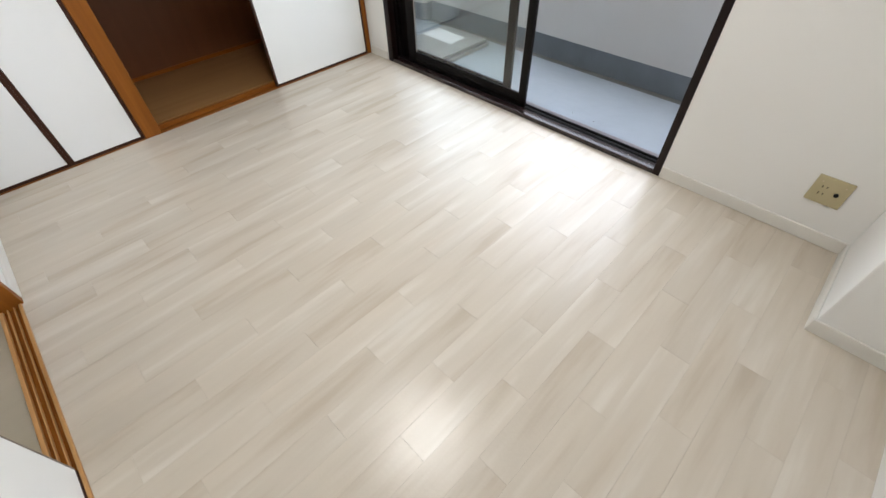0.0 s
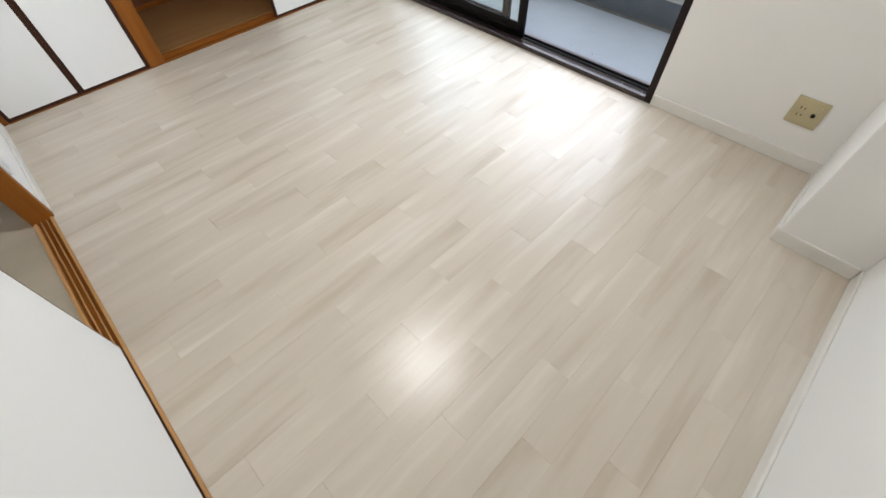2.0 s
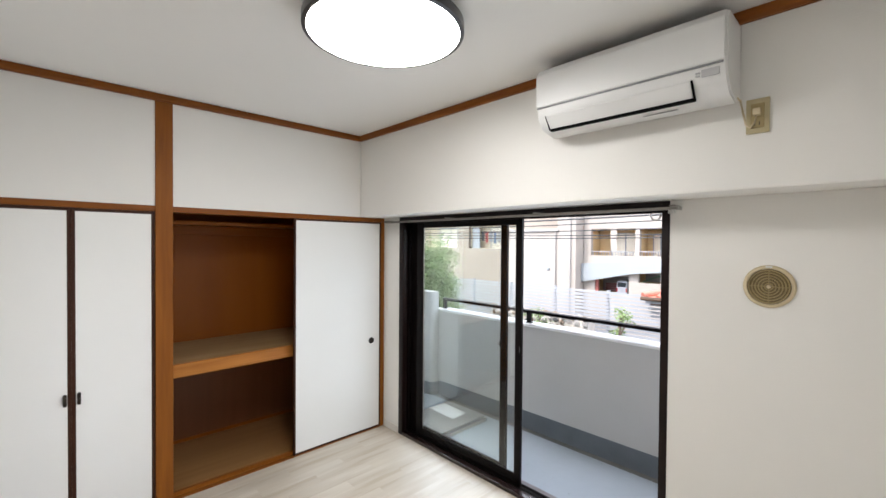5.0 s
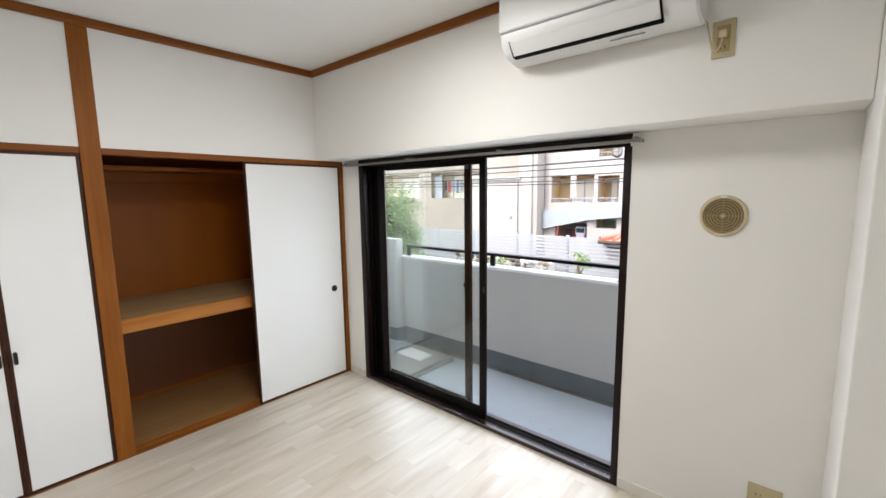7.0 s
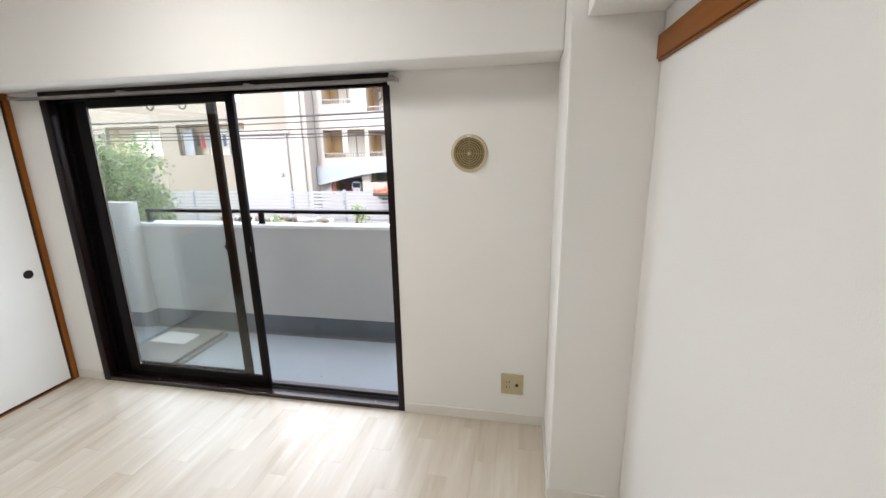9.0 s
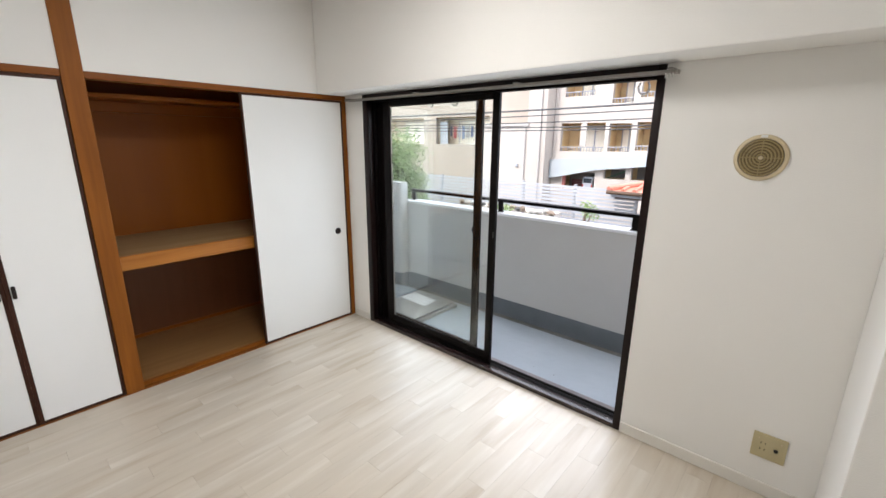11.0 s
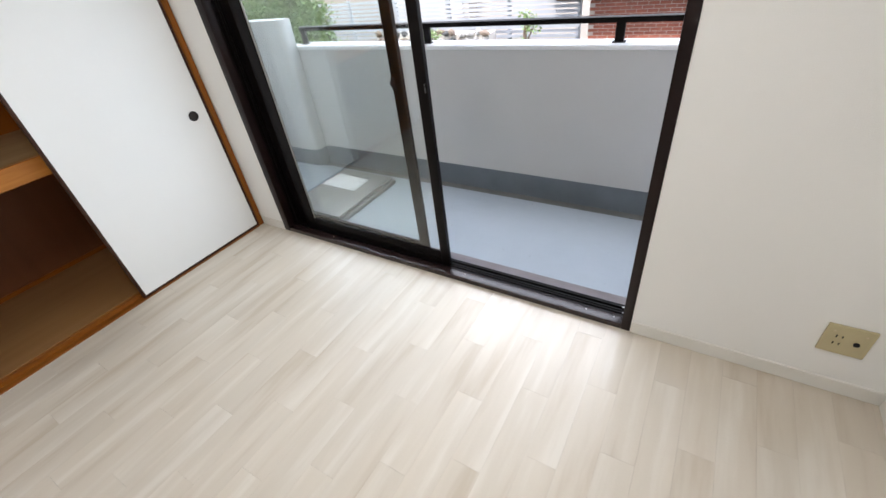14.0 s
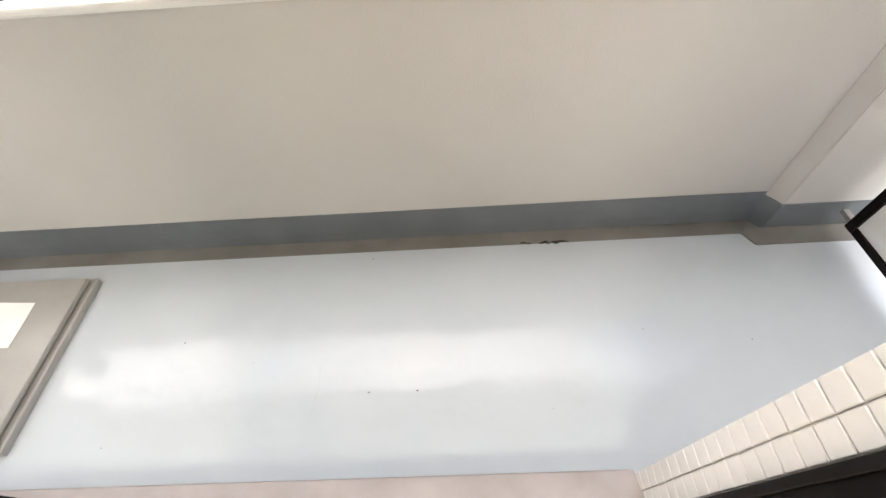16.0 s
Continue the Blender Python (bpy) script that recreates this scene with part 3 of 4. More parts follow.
for y, z in ((-0.035, 1.780), (-0.072, 1.780)):
    part("track", prism([(y - 0.008, z - 0.006), (y + 0.008, z - 0.006), (y + 0.009, z + 0.006), (y - 0.009, z + 0.006)], 0.10, 2.36, "x", 0.002), RAILDARK, rail, smooth=True)
for x in (0.12, 0.85, 1.60, 2.34):
    part("bracket", cube(x - 0.012, x + 0.012, -0.085, -0.001, 1.787, 1.7945, bevel=0.002), RAILDARK, rail)
for y in (-0.035, -0.072):
    part("end_cap", cube(2.36, 2.366, y - 0.010, y + 0.010, 1.771, 1.789, bevel=0.003, segs=2), RAILGREY, rail)
for x in (2.325, 2.338, 2.35):
    part("runner", cube(x - 0.003, x + 0.003, -0.077, -0.067, 1.755, 1.7735, bevel=0.001), WHITEPLASTIC, rail)

# air conditioner
ac = thing("air_conditioner", "white wall mounted air conditioner on the beam", "air conditioner")
AX0, AX1 = 1.842, 2.615
body_p = [(BY - 0.002, 2.145), (-0.30, 2.130), (-0.395, 2.150), (-0.438, 2.195), (-0.447, 2.246), (-0.447, 2.40), (-0.425, 2.432), (BY - 0.002, 2.432)]
part("body", prism(body_p, AX0, AX1, "x", 0.006), ACWHITE, ac, "glossy white body", True)
part("front_panel", prism([(-0.4475, 2.249), (-0.456, 2.252), (-0.456, 2.398), (-0.432, 2.431), (-0.426, 2.431), (-0.4475, 2.40)], AX0 - 0.001, AX1 - 0.008, "x", 0.002), ACWHITE, ac, smooth=True)
part("panel_seam", prism([(-0.446, 2.243), (-0.4525, 2.243), (-0.4525, 2.249), (-0.446, 2.249)], AX0 + 0.004, AX1 - 0.012, "x"), ACGREY, ac, "grey seam line")
part("air_flap", prism([(-0.4455, 2.205), (-0.4505, 2.200), (-0.409, 2.148), (-0.402, 2.152)], AX0 + 0.05, 2.500, "x", 0.002), ACWHITE, ac, "long curved air flap", True)
# solid black strips drawn where the flap gaps fall into shade
part("flap_gap", boxes((AX0 + 0.055, 2.507, -0.413, -0.398, 2.1375, 2.149)), GAPSHADE, ac, "black strip painted as the shade under the flap")
part("flap_end_gap", prism([(-0.446, 2.203), (-0.452, 2.203), (-0.4095, 2.144), (-0.402, 2.146)], 2.5005, 2.507, "x"), GAPSHADE, ac)
part("flap_end_gap", prism([(-0.446, 2.203), (-0.4515, 2.203), (-0.4095, 2.144), (-0.402, 2.146)], AX0 + 0.046, AX0 + 0.0495, "x"), GAPSHADE, ac)
PRINT = surface("pale grey print", (0.52, 0.52, 0.53), None, 0.5)
for x0, x1, z0, z1 in ((2.535, 2.590, 2.206, 2.232), (2.515, 2.530, 2.222, 2.226), (2.517, 2.529, 2.211, 2.215)):
    part("marking", prism([(-0.4425, z0), (-0.4475, z0), (-0.4492, z1), (-0.4445, z1)], x0, x1, "x"), PRINT, ac, "small pale grey marking")
part("label_bar", cube(2.30, 2.43, -0.352, -0.345, 2.1355, 2.1375), ACGREY, ac, "thin grey printed bar")
part("top_grille", boxes(*[(AX0 + 0.02, AX1 - 0.02, -0.415 + 0.022 * k, -0.403 + 0.022 * k, 2.4322, 2.4362) for k in range(7)]), BLACK, ac, "dark air inlet grille")

ac.location = (0.010, 0.0, 0.009)
plug = thing("wall_outlet", "beige wall outlet with white plug beside the air conditioner", "outlet")
part("plate", cube(2.645, 2.716, BY - 0.009, BY, 2.026, 2.154, bevel=0.003, segs=2), IVORY, plug, smooth=True)
part("socket_recess", cube(2.660, 2.701, BY - 0.0115, BY - 0.0088, 2.045, 2.135, bevel=0.001), RINGTAN, plug, "tan socket insert")
part("earth_slot", boxes((2.672, 2.675, BY - 0.0125, BY - 0.0112, 2.055, 2.068), (2.685, 2.688, BY - 0.0125, BY - 0.0112, 2.055, 2.068)), BLACK, plug)
cord = thing("power_cord", "white power cord and plug of the air conditioner", "power cord")
part("plug_body", cube(2.669, 2.692, BY - 0.036, BY - 0.0117, 2.088, 2.114, bevel=0.004, segs=2), IVORY_PALE, cord, smooth=True)
part("cable", tube([(2.617, -0.30, 2.165), (2.632, -0.285, 2.150), (2.640, -0.273, 2.10), (2.648, -0.272, 2.060), (2.662, -0.276, 2.045), (2.675, -0.279, 2.060), (2.680, -0.279, 2.086)], 0.0036), IVORY_PALE, cord, smooth=True)

# ceiling lamp
lamp = thing("ceiling_lamp", "round white ceiling lamp with a thin dark rim, switched on", "ceiling lamp")
LC = (1.675, -1.215, 0)
part("base", lathe([(0.25, 2.44), (0.27, 2.452), (0.27, ZC), (0.2, ZC)], LC), WHITEPLASTIC, lamp, smooth=True)
part("rim", lathe([(0.300, 2.405), (0.304, 2.407), (0.304, 2.440), (0.270, 2.4515), (0.266, 2.45), (0.296, 2.435), (0.2965, 2.406)], LC, steps=72), surface("dark metal rim", (0.06, 0.06, 0.062), None, 0.35, 0.5), lamp, "dark metal rim", True)
part("shade", lathe([(0.295, 2.436), (0.296, 2.408), (0.270, 2.3985), (0.18, 2.392), (0.01, 2.390)], LC, steps=72), DIFFUSER, lamp, "glowing white shade", True)

# ---------------------------------------------------------------- balcony window
win = thing("window_1", "dark bronze sliding balcony window, one side open", "window", kind="structure")
FW, FR = 0.05, 0.036
for nm, b in (("trim_side", (WX0, WX0 + FW, -0.004, 0.045, 0.0, WZ)), ("trim_side", (WX1 - FR, WX1, -0.004, 0.045, 0.0, WZ)), ("trim_head", (WX0 + FW, WX1 - FR, -0.004, 0.045, WZ - 0.04, WZ)), ("trim_sill", (WX0 + FW, WX1 - FR, -0.004, 0.045, 0.0, 0.026))):
    part(nm, cube(*b, bevel=0.003, segs=2), SILLBRONZE if nm == "trim_sill" else BRONZE, win, "dark brown painted inner trim", True)
# outer aluminium frame with stepped grooves
for s, x in ((1, WX0 + 0.030), (-1, WX1 - 0.024)):
    bm = bmesh.new()
    for d0, d1, y0, y1 in ((-0.03, 0.0, 0.0455, 0.128), (0.0, 0.012, 0.0455, 0.055), (0.0, 0.011, 0.078, 0.088), (0.0, 0.010, 0.112, 0.128)):
        xa, xb = sorted((x + s * d0, x + s * d1))
        box(bm, xa, xb, y0, y1, 0.0, WZ, bevel=0.0012)
    part("frame_jamb", bm, ALU, win, "grooved dark aluminium jamb")
part("frame_head", boxes((WX0 + 0.03, WX1 - 0.0245, 0.0455, 0.128, WZ - 0.035, WZ), (WX0 + 0.03, WX1 - 0.0245, 0.0455, 0.055, WZ - 0.052, WZ - 0.035), (WX0 + 0.03, WX1 - 0.0245, 0.078, 0.088, WZ - 0.052, WZ - 0.035)), ALU, win, "grooved dark aluminium head")
sill_bm = boxes((WX0 + 0.03, WX1 - 0.0245, 0.0455, 0.130, -0.02, 0.012))
for y0, y1, z1 in ((0.0455, 0.056, 0.024), (0.064, 0.070, 0.026), (0.086, 0.094, 0.018), (0.102, 0.108, 0.024), (0.120, 0.130, 0.014)):
    box(sill_bm, WX0 + 0.03, WX1 - 0.0245, y0, y1, 0.012, z1, bevel=0.0008)
part("frame_sill", sill_bm, ALU, win, "dark aluminium sill with sliding tracks")
part("threshold", prism([(0.131, 0.008), (0.228, -0.030), (0.232, -0.034), (0.232, -0.046), (0.226, -0.046), (0.131, -0.02)], WX0 + 0.006, WX1 - 0.022, "x", 0.001), THRESH, win, "weathered sloping brown threshold")
for x in (1.52, 2.12, 2.235, 0.62):
    part("screw", lathe([(0.003, 0.026), (0.003, 0.0272), (0.001, 0.0276)], (x, 0.028, 0), "z", 12), RAILGREY, win)
part("end_bracket", boxes((WX1 - 0.045, WX1 - 0.028, 0.062, 0.066, 0.024, 0.030), (WX1 - 0.053, WX1 - 0.030, 0.098, 0.102, 0.022, 0.027)), STEEL, win)


def sash(label, x0, x1, y, t=0.023, z0=0.024, z1=WZ - 0.038, wl=0.075, wr=0.072):
    ob = thing("window_sash", label, "window sash", "window sashes")
    part("stile", cube(x0, x0 + wl, y - t / 2, y + t / 2, z0, z1, bevel=0.003, segs=2), ALU, ob, smooth=True)
    part("stile", cube(x1 - wr, x1, y - t / 2, y + t / 2, z0, z1, bevel=0.003, segs=2), ALU, ob, smooth=True)
    part("bottom_rail", cube(x0 + wl, x1 - wr, y - t / 2 + 0.002, y + t / 2 - 0.002, z0, z0 + 0.075, bevel=0.003), ALU, ob)
    part("bead", cube(x0 + wl, x1 - wr, y - t / 2 - 0.003, y + t / 2 + 0.003, z0 + 0.028, z0 + 0.036, bevel=0.001), ALU, ob)
    part("top_rail", cube(x0 + wl, x1 - wr, y - t / 2 + 0.002, y + t / 2 - 0.002, z1 - 0.05, z1, bevel=0.003), ALU, ob)
    pane = part("pane", cube(x0 + wl - 0.004, x1 - wr + 0.004, y - 0.002, y + 0.002, z0 + 0.07, z1 - 0.045), GLASS, ob, "clear glass pane")
    pane.visible_shadow = False
    for a, b in ((x0 + wl, x0 + wl + 0.005), (x1 - wr - 0.005, x1 - wr)):
        part("gasket", cube(a, b, y - 0.005, y + 0.005, z0 + 0.075, z1 - 0.05), RAILGREY, ob, "thin grey rubber gasket")
    return ob


s_in = sash("dark bronze glazed window sash slid open behind the trim", 0.372, 1.413, 0.071, wr=0.048)
s_out = sash("dark bronze glazed window sash standing closed", 0.262, 1.266, 0.1085, wr=0.052)
part("latch", prism([(1.401, 0.905), (1.407, 0.905), (1.407, 0.94), (1.401, 0.94)], 0.0555, 0.0575, "y", 0.0005), surface("worn keeper metal", (0.10, 0.097, 0.094), None, 0.35, 0.5), s_in, "small worn metal keeper plate")
part("latch_screw", lathe([(0.003, 0.0545), (0.003, 0.0555)], (1.404, 0, 0.930), "y", 12), BLACK, s_in)
part("lock", boxes((1.216, 1.238, 0.086, 0.0955, 0.90, 0.95), (1.207, 1.218, 0.087, 0.094, 0.915, 0.935), bevel=0.003), BLACK, s_out, "small black crescent lock")

# ---------------------------------------------------------------- balcony
BZ = -0.158
structure("balcony_floor", boxes((-1.9, 3.9, 0.215, 1.108, -0.40, BZ)), BALFLOOR, "glossy pale blue coated balcony floor", "balcony floor")
structure("balcony_gutter", boxes((-1.9, 3.9, 1.108, 1.20, -0.40, -0.168)), GUTTER, "dirty mortar gutter along the parapet", "gutter")
structure("balcony_upstand", boxes((-1.9, WX0, 0.2155, 0.226, BZ, 0.0), (WX0, WX1, 0.19, 0.221, BZ, -0.047), (WX1, 3.9, 0.2155, 0.226, BZ, 0.0)), SKIRT, "blue grey painted upstand under the window", "upstand")
structure("parapet", cube(-1.9, 3.9, 1.199, 1.345, -0.40, 0.826, bevel=0.008, segs=2), PARAPET, "grey plastered balcony parapet", "parapet")
structure("parapet_coping", cube(-0.60, 3.9, 1.189, 1.355, 0.812, 0.838, bevel=0.008, segs=2), COPING, "white painted parapet top", "coping")
skirt_p = [(1.1975, -0.167), (1.184, -0.167), (1.187, -0.150), (1.1915, -0.12), (1.1945, -0.06), (1.1955, -0.006), (1.1975, -0.004)]
structure("parapet_skirting", prism(skirt_p, -0.56, 3.088, "x"), SKIRT, "blue grey painted skirting with a coved foot", "skirting")
# columns at the two ends
structure("balcony_column_west", prism([(-1.20, 1.198), (-1.20, 1.08), (-0.60, 1.08), (-0.572, 1.092), (-0.56, 1.12), (-0.56, 1.198)], BZ - 0.03, 1.04, "z", 0.006), PARAPET, "plastered balcony column", "column")
structure("balcony_column_west_foot", prism([(-1.205, 1.196), (-1.205, 1.074), (-0.598, 1.074), (-0.567, 1.088), (-0.554, 1.12), (-0.554, 1.196)], BZ - 0.03, -0.01, "z"), SKIRT, "blue grey painted column foot", "column foot")
structure("balcony_column_east", prism([(3.088, 1.2), (3.130, 1.14), (3.9, 1.14), (3.9, 1.198)], BZ - 0.03, 1.04, "z", 0.004), PARAPET, "plastered balcony column", "column")
structure("balcony_column_east_foot", prism([(3.080, 1.199), (3.125, 1.134), (3.895, 1.134), (3.895, 1.199)], BZ - 0.03, -0.022, "z"), SKIRT, "blue grey painted column foot", "column foot")
structure("balcony_column_pad", prism([(3.02, 1.11), (3.055, 1.045), (3.6, 1.045), (3.6, 1.13), (3.05, 1.13)], BZ, BZ + 0.006, "z"), GUTTER, "mortar pad at the column foot", "mortar pad")
structure("balcony_ceiling", boxes((-1.9, 3.9, 0.216, 1.36, 2.36, 2.55)), COPING, "white painted slab over the balcony", "ceiling")
structure("wall_outside", boxes((-1.9, -0.055, 0.10, 0.215, -0.4, 2.36), (3.605, 3.9, 0.10, 0.215, -0.4, 2.36)), COPING, "white outer wall beside the balcony", "wall")

# tiled reveals beside the window
for s, x, nm in ((1, WX0, "window_reveal_west"), (-1, WX1, "window_reveal_east")):
    xa, xb = sorted((x + s * 0.001, x + s * 0.018))
    rev = structure(nm, boxes((xa, xb, 0.1295, 0.2165, -0.045, WZ)), GROUT, "white tiled window reveal", "tiled reveal")
    tx = x + s * 0.018
    tile_me = mesh_of("tile", cube(-0.005, 0.005, -0.0214, 0.0214, -0.0217, 0.0217, bevel=0.0014), TILE)
    for row in range(39):
        for col in range(2):
            t = new("tile", tile_me)
            t.parent = rev
            t.matrix_local = pose(tx, 0.1535 + 0.0455 * col, -0.012 + 0.0465 * row, random.uniform(-0.5, 0.5), 0, random.uniform(-0.6, 0.6))
part_out = structure("wall_tiling", boxes((WX1 + 0.001, 3.6, 0.2155, 0.222, 0.001, WZ), (-0.05, WX0 - 0.001, 0.2155, 0.222, 0.001, WZ)), TILE, "white tiled outer wall", "tiled wall")

# railing on the parapet
railing = thing("balcony_railing", "dark metal balcony handrail on short posts", "railing")
part("handrail", prism([(1.245, 0.935), (1.295, 0.935), (1.297, 0.962), (1.270, 0.968), (1.243, 0.962)], -0.55, 3.9, "x", 0.002), ALU, railing, smooth=True)
for x in (-0.53, 0.647, 1.886, 3.125):
    post_ob = part("post", cube(x - 0.024, x + 0.024, 1.258, 1.282, 0.838, 0.936, bevel=0.002), ALU, railing)
    part("base_plate", cube(x - 0.034, x + 0.034, 1.245, 1.295, 0.8375, 0.8425, bevel=0.001), ALU, post_ob)

# escape hatch with a notice on it
hatch = thing("escape_hatch", "grey steel escape hatch box on the balcony floor", "hatch")
part("box", cube(-0.208, 0.336, 0.348, 1.020, BZ, -0.124, bevel=0.004), HATCH, hatch)
part("lid", cube(-0.19, 0.317, 0.362, 1.002, -0.118, -0.096, bevel=0.004, segs=2), HATCH, hatch, "flat grey steel lid", True)
part("lid_flange", cube(-0.184, 0.309, 0.370, 0.994, -0.1238, -0.1182), BLACK, hatch)
part("hinge", tube([(-0.193, 0.50, -0.105), (-0.193, 0.86, -0.105)], 0.006), BLACK, hatch, smooth=True)
note = thing("notice_sheet", "blank white paper notice lying on the hatch lid", "notice")
part("sheet", prism([(-0.186, 0.714), (0.172, 0.704), (0.165, 0.893), (-0.166, 0.912)], -0.0955, -0.0945, "z"), NOTE, note)

# partitions at the balcony ends
for x, z0, nm in ((3.40, -0.10, "white balcony partition panel in a dark frame"), (-0.985, -0.085, "white balcony partition board with a dark cross bar")):
    pt = thing("balcony_partition", nm, "partition", "balcony partitions")
    part("panel", cube(x - 0.006, x + 0.006, 0.30, 1.04, z0 + 0.03, 2.0), COPING, pt)
    for y0, y1 in ((0.262, 0.30), (1.04, 1.078)):
        part("upright", cube(x - 0.018, x + 0.018, y0, y1, z0, 2.03, bevel=0.002), ALU if x > 0 else COPING, pt)
    for z in (z0, 2.0):
        part("cross_bar", cube(x - 0.016, x + 0.016, 0.30, 1.04, z, z + 0.03, bevel=0.002), ALU if x > 0 else COPING, pt)
    if x < 0:
        part("cross_bar", cube(x + 0.0065, x + 0.020, 0.30, 1.04, 0.745, 0.777, bevel=0.002), ALU, pt, "dark middle bar")
    br = part("bracket", boxes((x - 0.012, x + 0.012, 1.078, 1.142 if x > 0 else 1.079, z0 + 0.015, z0 + 0.035), (x - 0.012, x + 0.012, 0.226, 0.262, z0 + 0.015, z0 + 0.035), (x - 0.012, x + 0.012, 0.226, 0.262, 1.9, 1.92), bevel=0.001), STEEL, pt, "small rusty steel bracket")

# clothes pole hooks hanging from the balcony slab
for x in (0.357, 0.618, 2.034):
    hk = thing("clothes_hook", "pale metal clothes pole hook hanging from the slab", "hook", "clothes pole hooks")
    loop = [(x + 0.030 * math.sin(a), 0.60, 1.80 - 0.036 * math.cos(a)) for a in np.linspace(-2.5, 2.5, 18)]
    part("loop", tube(loop, 0.006), RAILGREY, hk, smooth=True)
    part("stem", tube([(x, 0.60, 1.832), (x, 0.60, 2.36)], 0.007), RAILGREY, hk, smooth=True)

# small marks on the balcony
dirt_bm = bmesh.new()
rng = random.Random(4)
for _ in range(34):
    x, y = 2.235 + rng.gauss(0, 0.045), 1.112 + rng.uniform(-0.008, 0.012)
    r = rng.uniform(0.002, 0.006)
    box(dirt_bm, x - 2 * r, x + 2 * r, y - r * 0.6, y + r * 0.6, -0.168 if y > 1.108 else BZ, (-0.164 if y > 1.108 else BZ + 0.002), bevel=0.0008)
dirt = tagged(new("dirt", mesh_of("dirt", dirt_bm, plain("dark grit", (0.03, 0.027, 0.022), 0.9))), "dark leaf grit lying by the gutter", "dirt", kind="stuff")
grit_bm = bmesh.new()
for _ in range(9):
    x, y, r = rng.uniform(0.5, 2.9), rng.uniform(0.32, 1.08), rng.uniform(0.001, 0.0022)
    box(grit_bm, x - r, x + r * 2, y - r, y + r, BZ, BZ + 0.0012)
tagged(new("grit", mesh_of("grit", grit_bm, plain("grey grit", (0.10, 0.09, 0.08), 0.9))), "small grey grit scattered on the balcony floor", "dirt", kind="stuff")
crackline = thing("coating_crack", "fine crack in the balcony floor coating", "crack")
part("crack", tube([(1.327 + 0.006 * math.sin(7 * k), 0.62 - 0.03 * k, BZ) for k in range(7)], 0.0005, 5), plain("faint crack", (0.40, 0.42, 0.43), 0.6), crackline)

# ---------------------------------------------------------------- kitchen through the doorway
KX = -0.72
KS = -4.6
KJOINT = plain("pale tile joint", (0.58, 0.57, 0.50), 0.8)
structure("kitchen_floor", boxes((KX, XE, KS, YS - 0.073, -0.06, -0.004)), KFLOOR, "grey beige cushion vinyl kitchen floor", "floor")
# the gap in the east wall is an unseen opening, added for daylight
kw = structure("kitchen_wall", boxes((KX - 0.1, KX, KS, YS - 0.075, 0, ZC), (KX, XE, KS - 0.1, KS, 0, ZC), (XE, XE + 0.1, KS, -3.9, 0, ZC), (XE, XE + 0.1, -2.75, YS - 0.075, 0, ZC), (XE, XE + 0.1, -3.9, -2.75, 0, 0.80), (XE, XE + 0.1, -3.9, -2.75, 2.1, ZC), (KX - 0.1, -0.12, YS - 0.075, YS - 0.06, 0, ZC)), plain("cream kitchen wall", (0.72, 0.64, 0.50), 0.8), "plain kitchen walls", "wall")
structure("kitchen_ceiling", boxes((KX - 0.1, XE + 0.1, KS - 0.1, YS - 0.075, ZC, ZC + 0.1)), CEILING, "white kitchen ceiling", "ceiling")
ktl = structure("kitchen_backsplash", boxes((KX, KX + 0.006, -3.9, YS - 0.077, 0.60, 1.75)), KJOINT, "tiled kitchen wall behind the stove", "tiled wall")
kt_me = mesh_of("tile", cube(-0.004, 0.004, -0.09985, 0.09985, -0.0484, 0.0484, bevel=0.0004), KTILE)
for r in range(11):
    for c in range(7):
        t = new("tile", kt_me)
        t.parent = ktl
        t.location = (KX + 0.009, -2.63 - 0.2 * c, 0.66 + 0.1 * r)

STOVESTEEL = surface("dull stove steel", (0.30, 0.28, 0.24), (0.25, 0.235, 0.20), 0.4, 0.5, scale=8)
kc = thing("kitchen_cabinet", "cream kitchen base cabinet under the stove", "cabinet")
part("body", cube(KX + 0.012, -0.128, -3.134, -2.535, 0.09, 0.53), KDOOR, kc)
part("toe_kick", cube(KX + 0.03, -0.16, -3.134, -2.54, -0.004, 0.0895), BLACK, kc, "black toe kick")
for y0, y1 in ((-2.796, -2.538), (-3.130, -2.800)):
    kd = part("door", cube(-0.127, -0.106, y0, y1, 0.095, 0.505, bevel=0.002), KDOOR, kc, "cream laminate door")
    part("handle", prism([(-0.1055, 0.474), (-0.092, 0.472), (-0.092, 0.488), (-0.1055, 0.486)], y0 + 0.03 if y0 > -2.79 else y0 + 0.05, y1 - 0.03, "y", 0.002), WHITEPLASTIC, kd, "white bar handle")
part("top", cube(KX + 0.012, -0.10, -3.134, -2.536, 0.531, 0.555, bevel=0.003), STOVESTEEL, kc, "dull stainless steel top")

WORKSTEEL = surface("worn stainless worktop", (0.50, 0.50, 0.49), (0.42, 0.42, 0.41), 0.25, 0.15, scale=8, bump=0.05)
KYELLOW = surface("yellow cream laminate", (0.50, 0.42, 0.20), (0.46, 0.385, 0.18), 0.4, scale=4)
sk = thing("sink_cabinet", "yellow cream kitchen sink cabinet beside the stove", "cabinet")
part("body", cube(KX + 0.012, -0.128, -3.9, -3.160, 0.09, 0.735), KYELLOW, sk)
part("toe_kick", cube(KX + 0.03, -0.16, -3.9, -3.160, -0.004, 0.0895), BLACK, sk, "black toe kick")
for y0, y1 in ((-3.50, -3.163), (-3.89, -3.504)):
    part("door", cube(-0.127, -0.106, y0, y1, 0.095, 0.585, bevel=0.002), KYELLOW, sk)
    part("drawer", cube(-0.127, -0.106, y0, y1, 0.600, 0.725, bevel=0.002), KYELLOW, sk)
